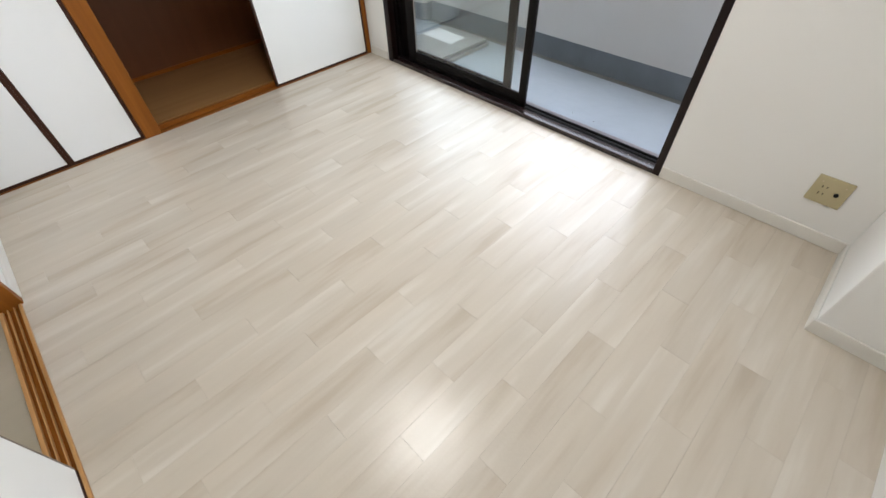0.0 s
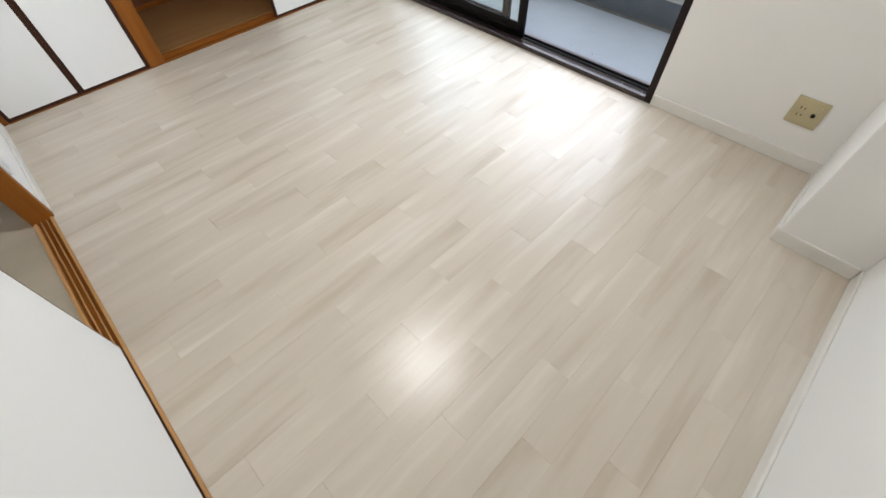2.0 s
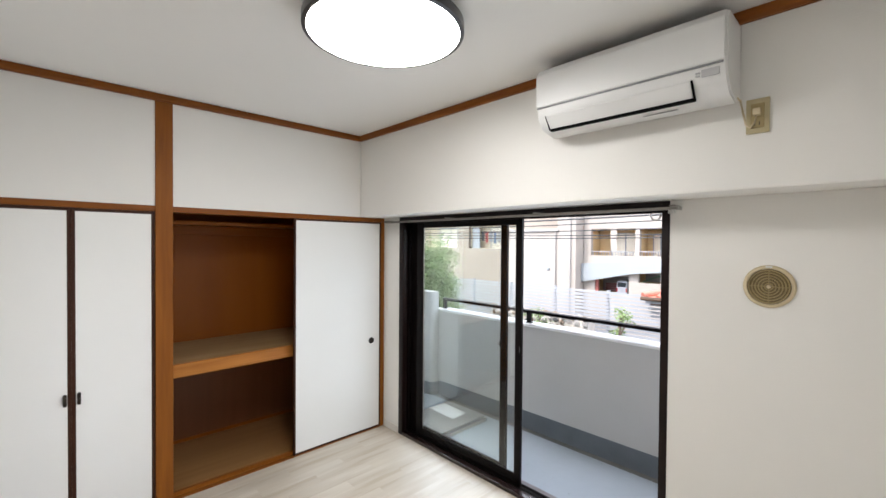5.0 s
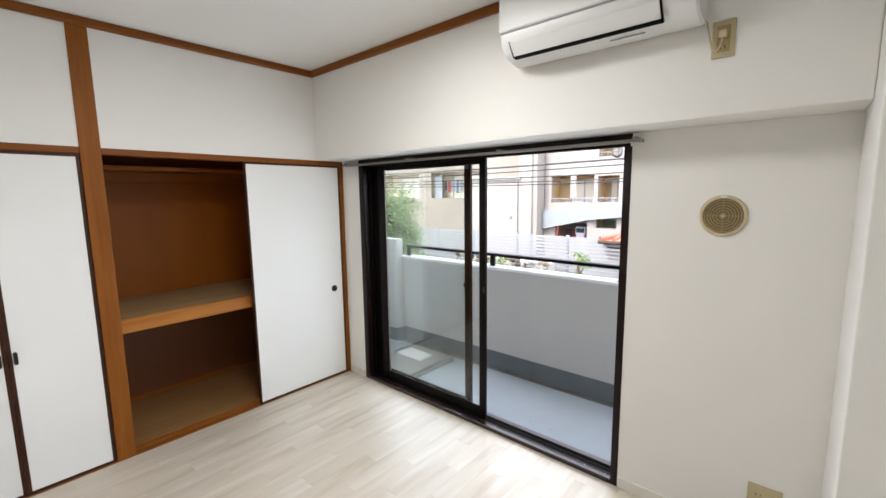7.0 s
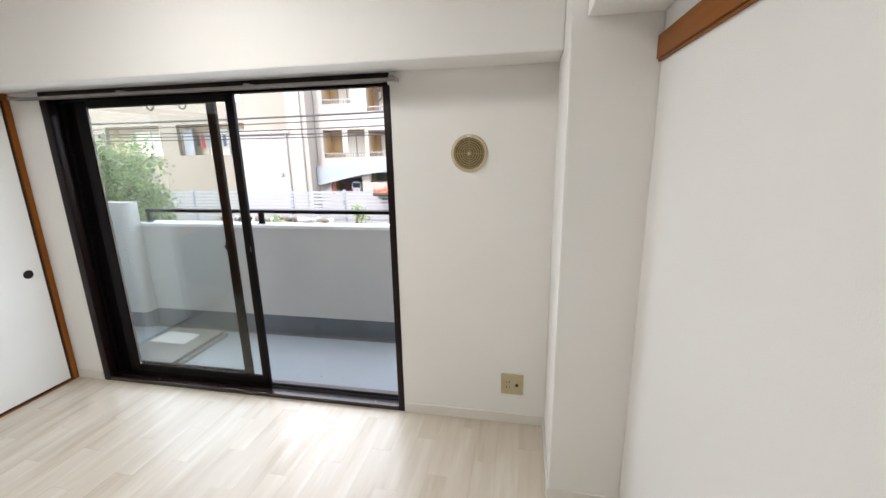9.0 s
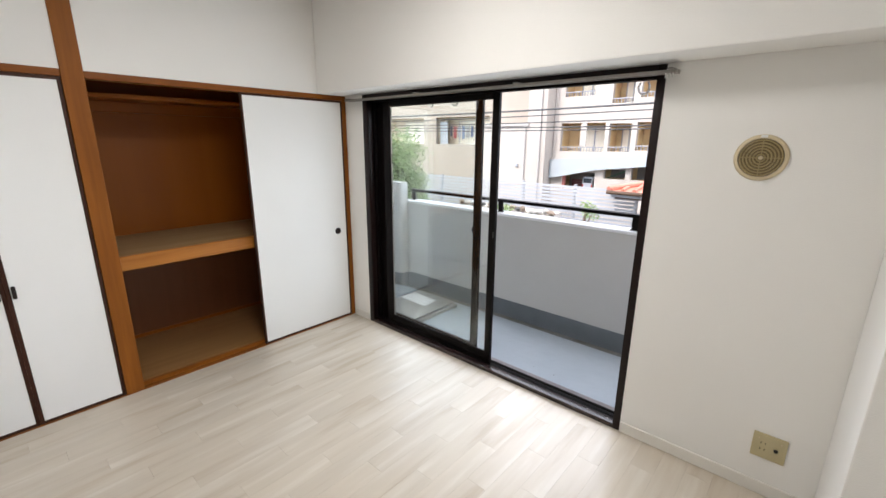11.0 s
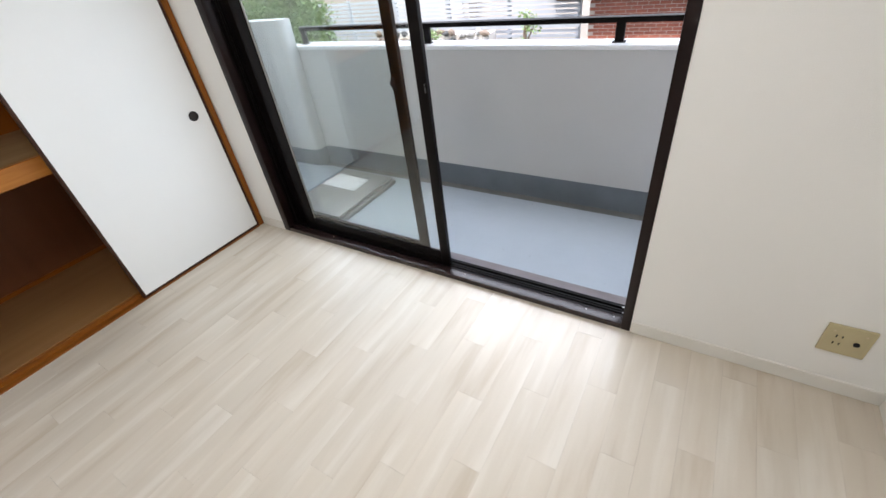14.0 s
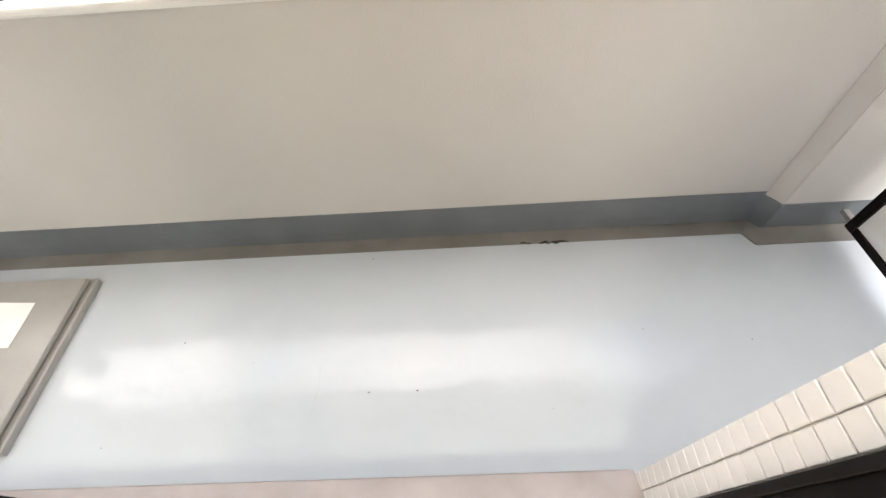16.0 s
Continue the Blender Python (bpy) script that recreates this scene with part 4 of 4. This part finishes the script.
part("worktop", cube(KX + 0.012, -0.095, -3.9, -3.160, 0.736, 0.765, bevel=0.003), WORKSTEEL, sk, "stainless steel worktop")

st = thing("gas_stove", "two burner gas stove with grill on the low counter", "stove")
SY0, SY1, SX0, SX1 = -3.13, -2.545, -0.60, -0.115
part("body", cube(SX0, SX1, SY0, SY1, 0.556, 0.730, bevel=0.006), STOVESTEEL, st, "stainless steel body")
part("grill_window", cube(SX1 + 0.0005, SX1 + 0.006, -2.945, -2.555, 0.597, 0.688, bevel=0.004), BLACK, st, "black grill window")
part("grill_handle", prism([(SX1 + 0.006, 0.612), (SX1 + 0.022, 0.614), (SX1 + 0.022, 0.628), (SX1 + 0.006, 0.63)], -2.91, -2.59, "y", 0.002), STEEL, st, smooth=True)
for z in (0.625, 0.660):
    part("button_panel", cube(SX1 + 0.0005, SX1 + 0.007, -3.105, -2.975, z, z + 0.020, bevel=0.002), BLACK, st, "dark button panel")
part("control_band", cube(SX1 + 0.0005, SX1 + 0.004, SY0 + 0.01, SY1 - 0.005, 0.700, 0.724, bevel=0.001), BLACK, st, "black band above the grill")
part("top_plate", cube(SX0, SX1 + 0.006, SY0, SY1, 0.7305, 0.745, bevel=0.004), BLACK, st, "black enamel top")
for y in (-2.97, -2.70):
    part("burner", lathe([(0.055, 0.7455), (0.055, 0.762), (0.042, 0.768), (0.012, 0.768)], (-0.34, y, 0), "z", 28), BLACK, st, smooth=True)
    for k in range(6):
        a = math.pi / 3 * k
        part("pan_support", tube([(-0.34 + 0.05 * math.cos(a), y + 0.05 * math.sin(a), 0.783), (-0.34 + 0.105 * math.cos(a), y + 0.105 * math.sin(a), 0.783), (-0.34 + 0.110 * math.cos(a), y + 0.110 * math.sin(a), 0.746)], 0.0065, 6), BLACK, st)
guard = thing("splash_guard", "dark folding splash guard behind the gas stove", "splash guard")
part("panel", cube(KX + 0.060, KX + 0.064, SY0 - 0.02, SY1 + 0.02, 0.556, 0.797), surface("dull aluminium guard", (0.17, 0.165, 0.155), (0.10, 0.098, 0.092), 0.3, 0.5), guard)
part("top_edge", tube([(KX + 0.062, SY0 - 0.02, 0.800), (KX + 0.062, SY1 + 0.02, 0.800)], 0.006), STEEL, guard)
ledge2 = thing("wall_ledge", "cream ledge strip on the kitchen tiles behind the stove", "ledge")
part("strip", cube(KX + 0.013, KX + 0.032, -3.9, YS - 0.079, 0.815, 0.832, bevel=0.003), KDOOR, ledge2)

HOODSTEEL = surface("dull hood steel", (0.26, 0.24, 0.20), (0.20, 0.18, 0.15), 0.35, 0.6)
hood = thing("range_hood", "slim steel range hood with a warm lamp on", "range hood")
part("body", cube(KX + 0.012, -0.26, -3.2, -2.535, 1.50, 1.54, bevel=0.004), HOODSTEEL, hood, "dull stainless steel body")
part("lamp_lens", cube(-0.52, -0.36, -2.88, -2.74, 1.493, 1.4995, bevel=0.002), glow_material("warm hood lamp", (1.0, 0.50, 0.14), 0.7), hood, "glowing warm lamp lens")
# black slats added to paint the dark hollow under the hood
part("underside_shade", boxes(*[(KX + 0.03 + 0.042 * k, KX + 0.066 + 0.042 * k, -3.19, -2.90, 1.4925, 1.4995) for k in range(10)]), BLACK, hood, "black slats standing in for the shaded open underside")
part("front_lip", cube(-0.2595, -0.245, -3.2, -2.535, 1.506, 1.545, bevel=0.003), HOODSTEEL, hood)
wc = thing("wall_cabinet", "pale green grey wall cabinet above the range hood", "cabinet")
part("body", cube(KX + 0.012, -0.345, -3.9, -2.535, 1.5425, 2.30), KDOOR, wc)
for y0, y1 in ((-3.46, -2.54), (-3.89, -3.464)):
    part("door", cube(-0.3445, -0.325, y0, y1, 1.56, 2.29, bevel=0.002), surface("pale green laminate", (0.62, 0.585, 0.37), (0.59, 0.555, 0.345), 0.35, scale=3), wc)

for k in range(16):
    part("vent_slot", cube(-0.3248, -0.3235, -3.20 + 0.0215 * k, -3.191 + 0.0215 * k, 2.035, 2.066), BLACK, wc)

# ---------------------------------------------------------------- outside
GZ = -3.4
structure("ground", boxes((-400, 400, 1.5, 900, GZ - 0.5, GZ)), ASPHALT, "dark asphalt street ground", "ground")
# out-of-view boxes added to stop sun leaking past the balcony ends
structure("building_sun_block", boxes((-15, 5.0, -6.5, 0.10, 2.62, 9.0), (5.0, 15, -1.2, 0.10, 2.62, 9.0), (-15, -1.9, -6.5, 0.10, GZ, 2.62), (3.9, 15, -1.2, 0.10, GZ, 2.62)), COPING, "unseen building mass added to keep the sun off the balcony", "building")
structure("house_wall_below", boxes((-30, 30, 0.5, 1.36, GZ, -0.401)), COPING, "wall of the flat building below the balcony", "wall")


def opening_wall(x0, x1, z0, z1, holes, y, d):
    """A wall slab from x0 to x1 with rectangular holes (x0, x1, z0, z1), as butted boxes."""
    bm = bmesh.new()
    xs = sorted({x0, x1, *[v for h in holes for v in h[:2]]})
    for a, b in zip(xs, xs[1:]):
        mid = (a + b) / 2
        z = z0
        for h in sorted((h for h in holes if h[0] < mid < h[1]), key=lambda h: h[2]):
            if h[2] > z:
                box(bm, a, b, y, y + d, z, h[2])
            z = h[3]
        if z1 > z:
            box(bm, a, b, y, y + d, z, z1)
    return bm


def apartment(label, x0, x1, y, z1, holes, wall, back, dark=(), depth=1.1, rails=True):
    """A facade with balcony openings (holes) and recesses with painted shade (dark) through it, linings behind them."""
    ob = thing("apartment_building", label, "building", "apartment buildings")
    part("facade", opening_wall(x0, x1, GZ, z1, list(holes) + list(dark), y, 0.25), wall, ob)
    # back wall in a paler colour that stands in for daylight inside
    part("inner_wall", cube(x0, x1, y + depth, y + depth + 0.2, GZ, z1), back, ob, "wall behind the balconies, sunlit look put into its colour")
    part("roof", cube(x0 - 0.2, x1 + 0.2, y - 0.15, y + 7, z1, z1 + 0.3), wall, ob)
    for xa, xb in ((x0, x0 + 0.2), (x1 - 0.2, x1)):
        part("flank", cube(xa, xb, y + 0.251, y + depth - 0.001, GZ, z1), wall, ob)
    for a, b, c, d in holes:
        part("soffit", cube(a - 0.1, b + 0.1, y + 0.251, y + depth - 0.001, d + 0.01, d + 0.12), TANROOM, ob, "tan balcony soffit")
        part("balcony_floor", cube(a - 0.1, b + 0.1, y + 0.251, y + depth - 0.001, c - 0.5, c - 0.4), wall, ob)
        for xa in (a - 0.12, b + 0.02):
            part("cheek_wall", cube(xa, xa + 0.10, y + 0.251, y + depth - 0.001, c - 0.39, d + 0.009), back, ob)
        wa, wb = a + 0.30 * (b - a), b - 0.08 * (b - a)
        wm = (wa + wb) / 2
        w = part("window", cube(wa, wb, y + depth - 0.03, y + depth - 0.001, c - 0.35, d - 0.25), CURTAIN, ob, "balcony window with drawn curtains")
        part("window_frame", boxes((wa - 0.05, wa, y + depth - 0.06, y + depth - 0.002, c - 0.35, d - 0.2), (wb, wb + 0.05, y + depth - 0.06, y + depth - 0.002, c - 0.35, d - 0.2), (wm - 0.03, wm + 0.03, y + depth - 0.06, y + depth - 0.031, c - 0.35, d - 0.25), (wa, wb, y + depth - 0.06, y + depth - 0.031, d - 0.25, d - 0.2)), FENCE, w)
        if rails:
            rl = bmesh.new()
            for q in np.arange(a + 0.1, b, 0.15):
                box(rl, q - 0.011, q + 0.011, y + 0.08, y + 0.12, c, c + 0.20)
            box(rl, a, b, y + 0.06, y + 0.14, c + 0.20, c + 0.24)
            part("balcony_rail", rl, FENCE, ob)
    for a, b, c, d in dark:
        # dark sheet and top that carry the recess's shade as colour
        part("dark_recess", cube(a, b, y + depth - 0.10, y + depth - 0.002, c, d), DARKSHADE, ob, "dark sheet painted as the shade under the stairs")
        part("recess_top", cube(a - 0.1, b + 0.1, y + 0.251, y + depth - 0.101, d + 0.005, d + 0.1), DARKSHADE, ob)
    return ob


b1 = apartment("beige apartment building with a balcony full of washing", -34.0, -9.2, 20.0, 9.5,
               [(-17.4, -12.9, 1.25, 3.0), (-22.5, -18.6, 1.25, 3.0), (-17.4, -12.9, 4.15, 5.8), (-22.5, -18.6, 4.15, 5.8), (-28, -23.4, 1.25, 3.0)], BEIGEWALL, CREAMLIT, depth=0.95, rails=False)
part("storage_door", boxes((-17.3, -16.62, 20.30, 20.36, 0.86, 2.75), (-17.25, -16.67, 20.285, 20.299, 1.45, 1.50), (-17.25, -16.67, 20.285, 20.299, 1.90, 1.95), (-17.25, -16.67, 20.285, 20.299, 2.35, 2.40)), FENCE, b1, "pale panelled screen at the balcony end")
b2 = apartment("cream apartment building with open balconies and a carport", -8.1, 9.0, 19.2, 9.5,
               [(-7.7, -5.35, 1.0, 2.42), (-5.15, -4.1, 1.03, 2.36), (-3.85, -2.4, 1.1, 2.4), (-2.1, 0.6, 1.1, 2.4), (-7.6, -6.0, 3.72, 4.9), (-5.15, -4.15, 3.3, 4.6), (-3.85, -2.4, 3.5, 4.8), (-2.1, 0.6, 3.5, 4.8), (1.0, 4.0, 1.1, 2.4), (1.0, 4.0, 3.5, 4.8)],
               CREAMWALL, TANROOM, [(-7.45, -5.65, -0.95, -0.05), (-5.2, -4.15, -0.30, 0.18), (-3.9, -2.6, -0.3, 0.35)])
part("stair_band", prism([(-8.1, -0.45), (-8.1, 0.55), (-3.2, 1.0), (0.0, 1.0), (0.0, 0.75), (-5.6, 0.10)], 18.95, 19.19, "y"), BLUEWALL, b2, "pale blue slanting stair wall")
part("balcony_pier", cube(-6.62, -6.30, 19.215, 19.255, 1.26, 2.419), CREAMWALL, b2, "cream pier in the balcony opening")
part("stair_stringer", prism([(-5.15, -0.28), (-5.02, -0.28), (-4.2, 0.17), (-3.93, 0.17)], 19.46, 19.52, "y"), plain("faded green paint", (0.10, 0.17, 0.10)), b2, "faded green stair stringer")
part("carport_post", cube(-7.44, -7.30, 19.26, 19.40, -0.95, -0.052), plain("faded red paint", (0.32, 0.10, 0.08)), b2, "faded red carport post")
part("shutter", boxes(*[(-7.2, -6.55, 19.98, 20.02, -0.95 + 0.12 * k, -0.85 + 0.12 * k) for k in range(4)]), plain("dull red shutter", (0.13, 0.045, 0.04)), b2, "dull red shutter at the carport back")

van = thing("parked_van", "white van parked in the dark carport", "van")
part("body", prism([(19.36, -1.5), (20.1, -1.5), (20.1, -0.30), (19.42, -0.30), (19.36, -0.62)], -6.35, -5.80, "x", 0.02), plain("white van paint", (0.30, 0.31, 0.33), 0.3), van, "white painted body")
part("rear_window", cube(-6.29, -5.86, 19.352, 19.372, -0.60, -0.36, bevel=0.004), plain("dark van glass", (0.03, 0.035, 0.04), 0.1), van, "dark rear window")
part("tail_light", boxes((-6.34, -6.28, 19.35, 19.365, -0.84, -0.66), (-5.87, -5.81, 19.35, 19.365, -0.84, -0.66)), plain("red tail lamp plastic", (0.30, 0.02, 0.02), 0.3), van, "red tail lights")
part("cargo_box", cube(-6.3, -5.85, 19.5, 20.05, -3.4, -1.501), plain("dark van underbody", (0.03, 0.03, 0.03)), van)

mid = thing("apartment_building", "bright cream stair tower between the buildings", "building", "apartment buildings")
part("wall", cube(-12.6, -9.25, 18.4, 19.998, GZ, 2.3), CREAMWALL, mid)
part("cap", cube(-12.7, -9.15, 18.3, 19.95, 2.3, 2.45), CONCRETE, mid)
part("pier", cube(-9.248, -8.15, 18.4, 20.5, GZ, 9.0), CREAMWALL, mid)
part("downpipe", tube([(-9.35, 18.33, GZ), (-9.35, 18.33, 2.28)], 0.045, 8), CONCRETE, mid)
part("downpipe", tube([(-8.45, 18.33, GZ), (-8.45, 18.33, 9.0)], 0.045, 8), CONCRETE, mid)
part("wall_light", cube(-9.9, -9.72, 18.30, 18.40, 0.10, 0.28, bevel=0.02), FENCE, mid, "small wall light")

pole_line = thing("laundry_pole", "clothes pole across the opposite balcony", "clothes pole")
part("pole", tube([(-16.6, 20.38, 2.42), (-12.92, 20.38, 2.42)], 0.018, 6), CABLE, pole_line)
for x in (-16.55, -12.97):
    part("hanger", tube([(x, 20.38, 2.42), (x, 20.38, 3.009)], 0.012, 6), CABLE, pole_line)
for k, (x, c, w, h) in enumerate(((-16.45, (0.10, 0.10, 0.12), 0.20, 0.62), (-16.15, (0.50, 0.13, 0.12), 0.26, 0.75), (-15.8, (0.42, 0.43, 0.45), 0.30, 0.70), (-15.4, (0.20, 0.28, 0.40), 0.24, 0.80), (-15.05, (0.45, 0.44, 0.42), 0.30, 0.72), (-14.65, (0.13, 0.17, 0.28), 0.22, 0.66), (-14.3, (0.50, 0.48, 0.44), 0.28, 0.60))):
    cl = thing("laundry", "washing hanging on the opposite balcony", "laundry", "washing on the line")
    g = bmesh.new()
    n = 7
    rows_ = [[g.verts.new((x + w * i / (n - 1), 20.38 + 0.025 * math.sin(2.1 * i + k) * (1 - z), 2.40 - h * (1 - z))) for i in range(n)] for z in (0.0, 0.5, 1.0)]
    for ra, rb in zip(rows_, rows_[1:]):
        for i in range(n - 1):
            g.faces.new((ra[i], ra[i + 1], rb[i + 1], rb[i]))
    bmesh.ops.solidify(g, geom=list(g.faces), thickness=0.012)
    part("cloth", g, plain("cloth", c), cl)

# louvred fence
fence = thing("fence", "white louvred metal fence on a low wall", "fence")
part("wall", cube(-14.0, -0.30, 9.02, 9.20, GZ, -1.35), CONCRETE, fence)
louvre = mesh_of("slat", prism([(9.0, 0.0), (9.03, 0.0), (9.045, 0.062), (9.015, 0.066)], -14.0, -0.42, "x"), FENCE)
for k in range(17):
    s = new("slat", louvre)
    s.parent = fence
    s.location = (0, 0, -1.33 + 0.098 * k)
post_me = mesh_of("post", cube(-0.04, 0.04, 9.046, 9.12, -1.35, 0.34, bevel=0.004), FENCE)
for k in range(9):
    s = new("post", post_me)
    s.parent = fence
    s.location.x = -0.46 - 1.65 * k

# small house with a red tiled roof
house = thing("house", "small brick house with a red tiled roof", "house")
part("wall", cube(-0.30, 5.0, 9.30, 13.0, GZ, 0.22), MORTAR, house)
brick_bm = bmesh.new()
for r in range(20):
    for c in range(18):
        x = -0.29 + 0.215 * c + (0.107 if r % 2 else 0)
        box(brick_bm, x, x + 0.203, 9.284, 9.305, -1.30 + 0.07 * r, -1.242 + 0.07 * r)
tagged(part("brickwork", brick_bm, BRICK, house, "rows of dark red brick"), kind="stuff")
roof_bm = bmesh.new()
ev = [roof_bm.verts.new(p) for p in ((-1.05, 8.7, 0.30), (5.4, 8.7, 0.30), (5.4, 13.5, 0.30), (-1.05, 13.5, 0.30), (0.75, 11.1, 0.66), (3.7, 11.1, 0.66))]
for f in ((0, 1, 5, 4), (1, 2, 5), (2, 3, 4, 5), (3, 0, 4), (3, 2, 1, 0)):
    roof_bm.faces.new([ev[i] for i in f])
roof = part("roof", roof_bm, ROOFTILE, house, "red clay tiled roof")
for k in range(23):
    x = -0.98 + 0.28 * k
    f = min(1.0, (x + 1.05) / 1.8, (5.4 - x) / 1.7)
    part("roof_tile", tube([(x, 8.69, 0.315), (x, 8.7 + 2.4 * f, 0.315 + 0.36 * f)], 0.05, 8), ROOFTILE, roof, smooth=True)
part("gutter", tube([(-1.08, 8.66, 0.26), (5.4, 8.66, 0.26)], 0.05, 10), TIMBER, house, "dark rain gutter", True)
part("fascia", cube(-1.0, 5.3, 8.74, 8.80, 0.14, 0.30), FENCE, house, "white eave board")
part("eave", cube(-0.9, 5.3, 8.80, 9.28, 0.10, 0.16), TIMBER, house, "dark timber eave")
part("ridge", tube([(-1.05, 8.7, 0.33), (0.75, 11.1, 0.70), (3.7, 11.1, 0.70)], 0.08, 10), ROOFTILE, house, smooth=True)


def tree(name, label, category, x, y, z0, z1, spread, seed, clumps, leaves, size):
    """A trunk with limbs and a crown of many single leaves, with gaps."""
    rng = random.Random(seed)
    ob = thing(name, label, category)
    trunk = bmesh.new()
    rings, n = [], 9
    for k in range(n):
        f = k / (n - 1)
        r = 0.11 * (1 - 0.8 * f) * (z1 - z0) / 5 + 0.012
        cx, cy = x + 0.10 * math.sin(3 * f + seed), y + 0.08 * math.sin(4 * f)
        rings.append([trunk.verts.new((cx + r * math.cos(a), cy + r * math.sin(a), z0 + (z1 - z0) * 0.92 * f)) for a in np.linspace(0, 2 * math.pi, 9)[:-1]])
    for a, b in zip(rings, rings[1:]):
        for i in range(8):
            trunk.faces.new((a[i], a[(i + 1) % 8], b[(i + 1) % 8], b[i]))
    part("trunk", trunk, BARK, ob, smooth=True)
    verts, faces = [], []
    for c in range(clumps):
        f = rng.uniform(0.42, 1.0)
        a, rr = rng.uniform(0, 6.28), spread * (1.15 - 0.65 * f) * rng.uniform(0.25, 1.0)
        cc = Vector((x + rr * math.cos(a), y + rr * math.sin(a), z0 + (z1 - z0) * f + rng.uniform(-0.1, 0.1)))
        start = (x, y, max(z0, cc.z - 0.55 - rr * 0.3))
        part("limb", tube([start, tuple((Vector(start) + cc) / 2 + Vector((0, 0, 0.06))), tuple(cc)], 0.016, 5), BARK, ob)
        for _ in range(leaves):
            d = Vector((rng.gauss(0, 1), rng.gauss(0, 1), rng.gauss(0, 0.75))) * (0.17 * spread)
            p = cc + d
            u = Vector((rng.uniform(-1, 1), rng.uniform(-1, 1), rng.uniform(-0.8, 0.3))).normalized()
            w = u.cross(Vector((rng.uniform(-1, 1), rng.uniform(-1, 1), rng.uniform(-1, 1)))).normalized()
            s = size * rng.uniform(0.6, 1.3)
            k = len(verts)
            verts += [p, p + u * s * 0.5 + w * s * 0.28, p + u * s, p + u * s * 0.5 - w * s * 0.28]
            faces.append((k, k + 1, k + 2, k + 3))
    me = bpy.data.meshes.new("crown")
    me.from_pydata([tuple(v) for v in verts], [], faces)
    me.materials.append(LEAF)
    cr = new("crown", me)
    cr.parent = ob
    tagged(cr, "loose green crown", kind="stuff")
    return ob


tree("tree", "leafy green street tree beyond the parapet", "tree", -6.2, 6.0, GZ, 1.55, 1.25, 3, 120, 230, 0.075)
tree("shrub", "small green shrub behind the parapet", "shrub", -1.05, 7.2, GZ, 0.08, 0.42, 5, 16, 60, 0.07)
tree("shrub", "small green shrub by the fence", "shrub", -3.3, 7.4, GZ, -0.12, 0.42, 8, 14, 50, 0.07)

# rubble garden wall in front of the fence
rubble = thing("stone_wall", "low garden wall of pale rubble stones", "stone wall")
part("core", cube(-5.6, -2.3, 8.30, 8.70, GZ, -0.42), MORTAR, rubble)
srng = random.Random(11)
STONES = [plain("pale stone", (0.34, 0.32, 0.295), 0.85), plain("brown stone", (0.20, 0.15, 0.11), 0.85), plain("dark stone", (0.06, 0.058, 0.055), 0.85)]
for k in range(46):
    g = bmesh.new()
    bmesh.ops.create_icosphere(g, subdivisions=1, radius=1.0)
    sx, sz = srng.uniform(0.09, 0.17), srng.uniform(0.06, 0.11)
    for v in g.verts:
        v.co = Vector((v.co.x * sx, v.co.y * 0.09, v.co.z * sz)) * srng.uniform(0.8, 1.15)
    part("stone", g, STONES[srng.choice((0, 0, 0, 1, 2))], rubble).location = (-5.5 + 3.1 * (k % 16) / 15 + srng.uniform(-0.05, 0.05), 8.28 + srng.uniform(-0.02, 0.05), -0.40 - 0.16 * (k // 16) + srng.uniform(-0.03, 0.03))

# overhead cables
for k, (za, zb, y) in enumerate(((2.17, 2.21, 7.0), (2.03, 2.09, 7.0), (1.90, 1.93, 7.1), (1.83, 1.80, 7.1), (1.75, 1.74, 7.2))):
    cb = thing("overhead_cable", "black overhead cable crossing the street", "cable", "overhead cables")
    part("cable", tube([(x, y, za + (zb - za) * (x + 7.2) / 7.2 + 0.004 * (x + 3.5) ** 2 * 0.4) for x in np.linspace(-26, 18, 45)], 0.014 if k else 0.022, 6), CABLE, cb)
for x, hgt in ((-26.2, 9), (18.2, 9)):
    up = thing("utility_pole", "grey concrete utility pole carrying cables", "utility pole")
    part("pole", lathe([(0.16, GZ), (0.12, hgt), (0.02, hgt + 0.02)], (x, 7.1, 0), "z", 16), CONCRETE, up, smooth=True)
    part("cross_arm", cube(x - 0.05, x + 0.05, 6.6, 7.6, 3.2, 3.3), CONCRETE, up)

# ---------------------------------------------------------------- room floor, board by board
floor = structure("floor", boxes((-0.055, XE, YS, 0.0, -0.06, -0.0055)), SUBFLOOR, "whitewashed oak vinyl plank floor", "floor")
PW, PL, GAP = 0.105, 0.592, 0.0003


def plank_mesh(w, h):
    return mesh_of("plank", cube(-w / 2, w / 2, -h / 2, h / 2, -0.006, 0.0, bevel=0.00025), PLANK)


full = plank_mesh(PW - GAP, PL - GAP)
k0 = math.floor((0.0 - 2.326) / PW)
for k in range(k0, k0 + 36):
    xa, xb = 2.326 + PW * k, 2.326 + PW * (k + 1)
    xa, xb = max(xa, 0.004), min(xb, XE)
    if xb - xa < 0.01:
        continue
    off = -1.746 - 0.236 * k
    j = math.floor((YS - off) / PL)
    while off + PL * j < 0:
        ya, yb = max(off + PL * j, YS), min(off + PL * (j + 1), 0.0)
        j += 1
        if yb - ya < 0.012:
            continue
        whole = xb - xa > PW - 1e-6 and yb - ya > PL - 1e-6
        me = full if whole else plank_mesh(xb - xa - GAP, yb - ya - GAP)
        p = new("plank", me)
        p.parent = floor
        p.location = ((xa + xb) / 2, (ya + yb) / 2, 0.0)
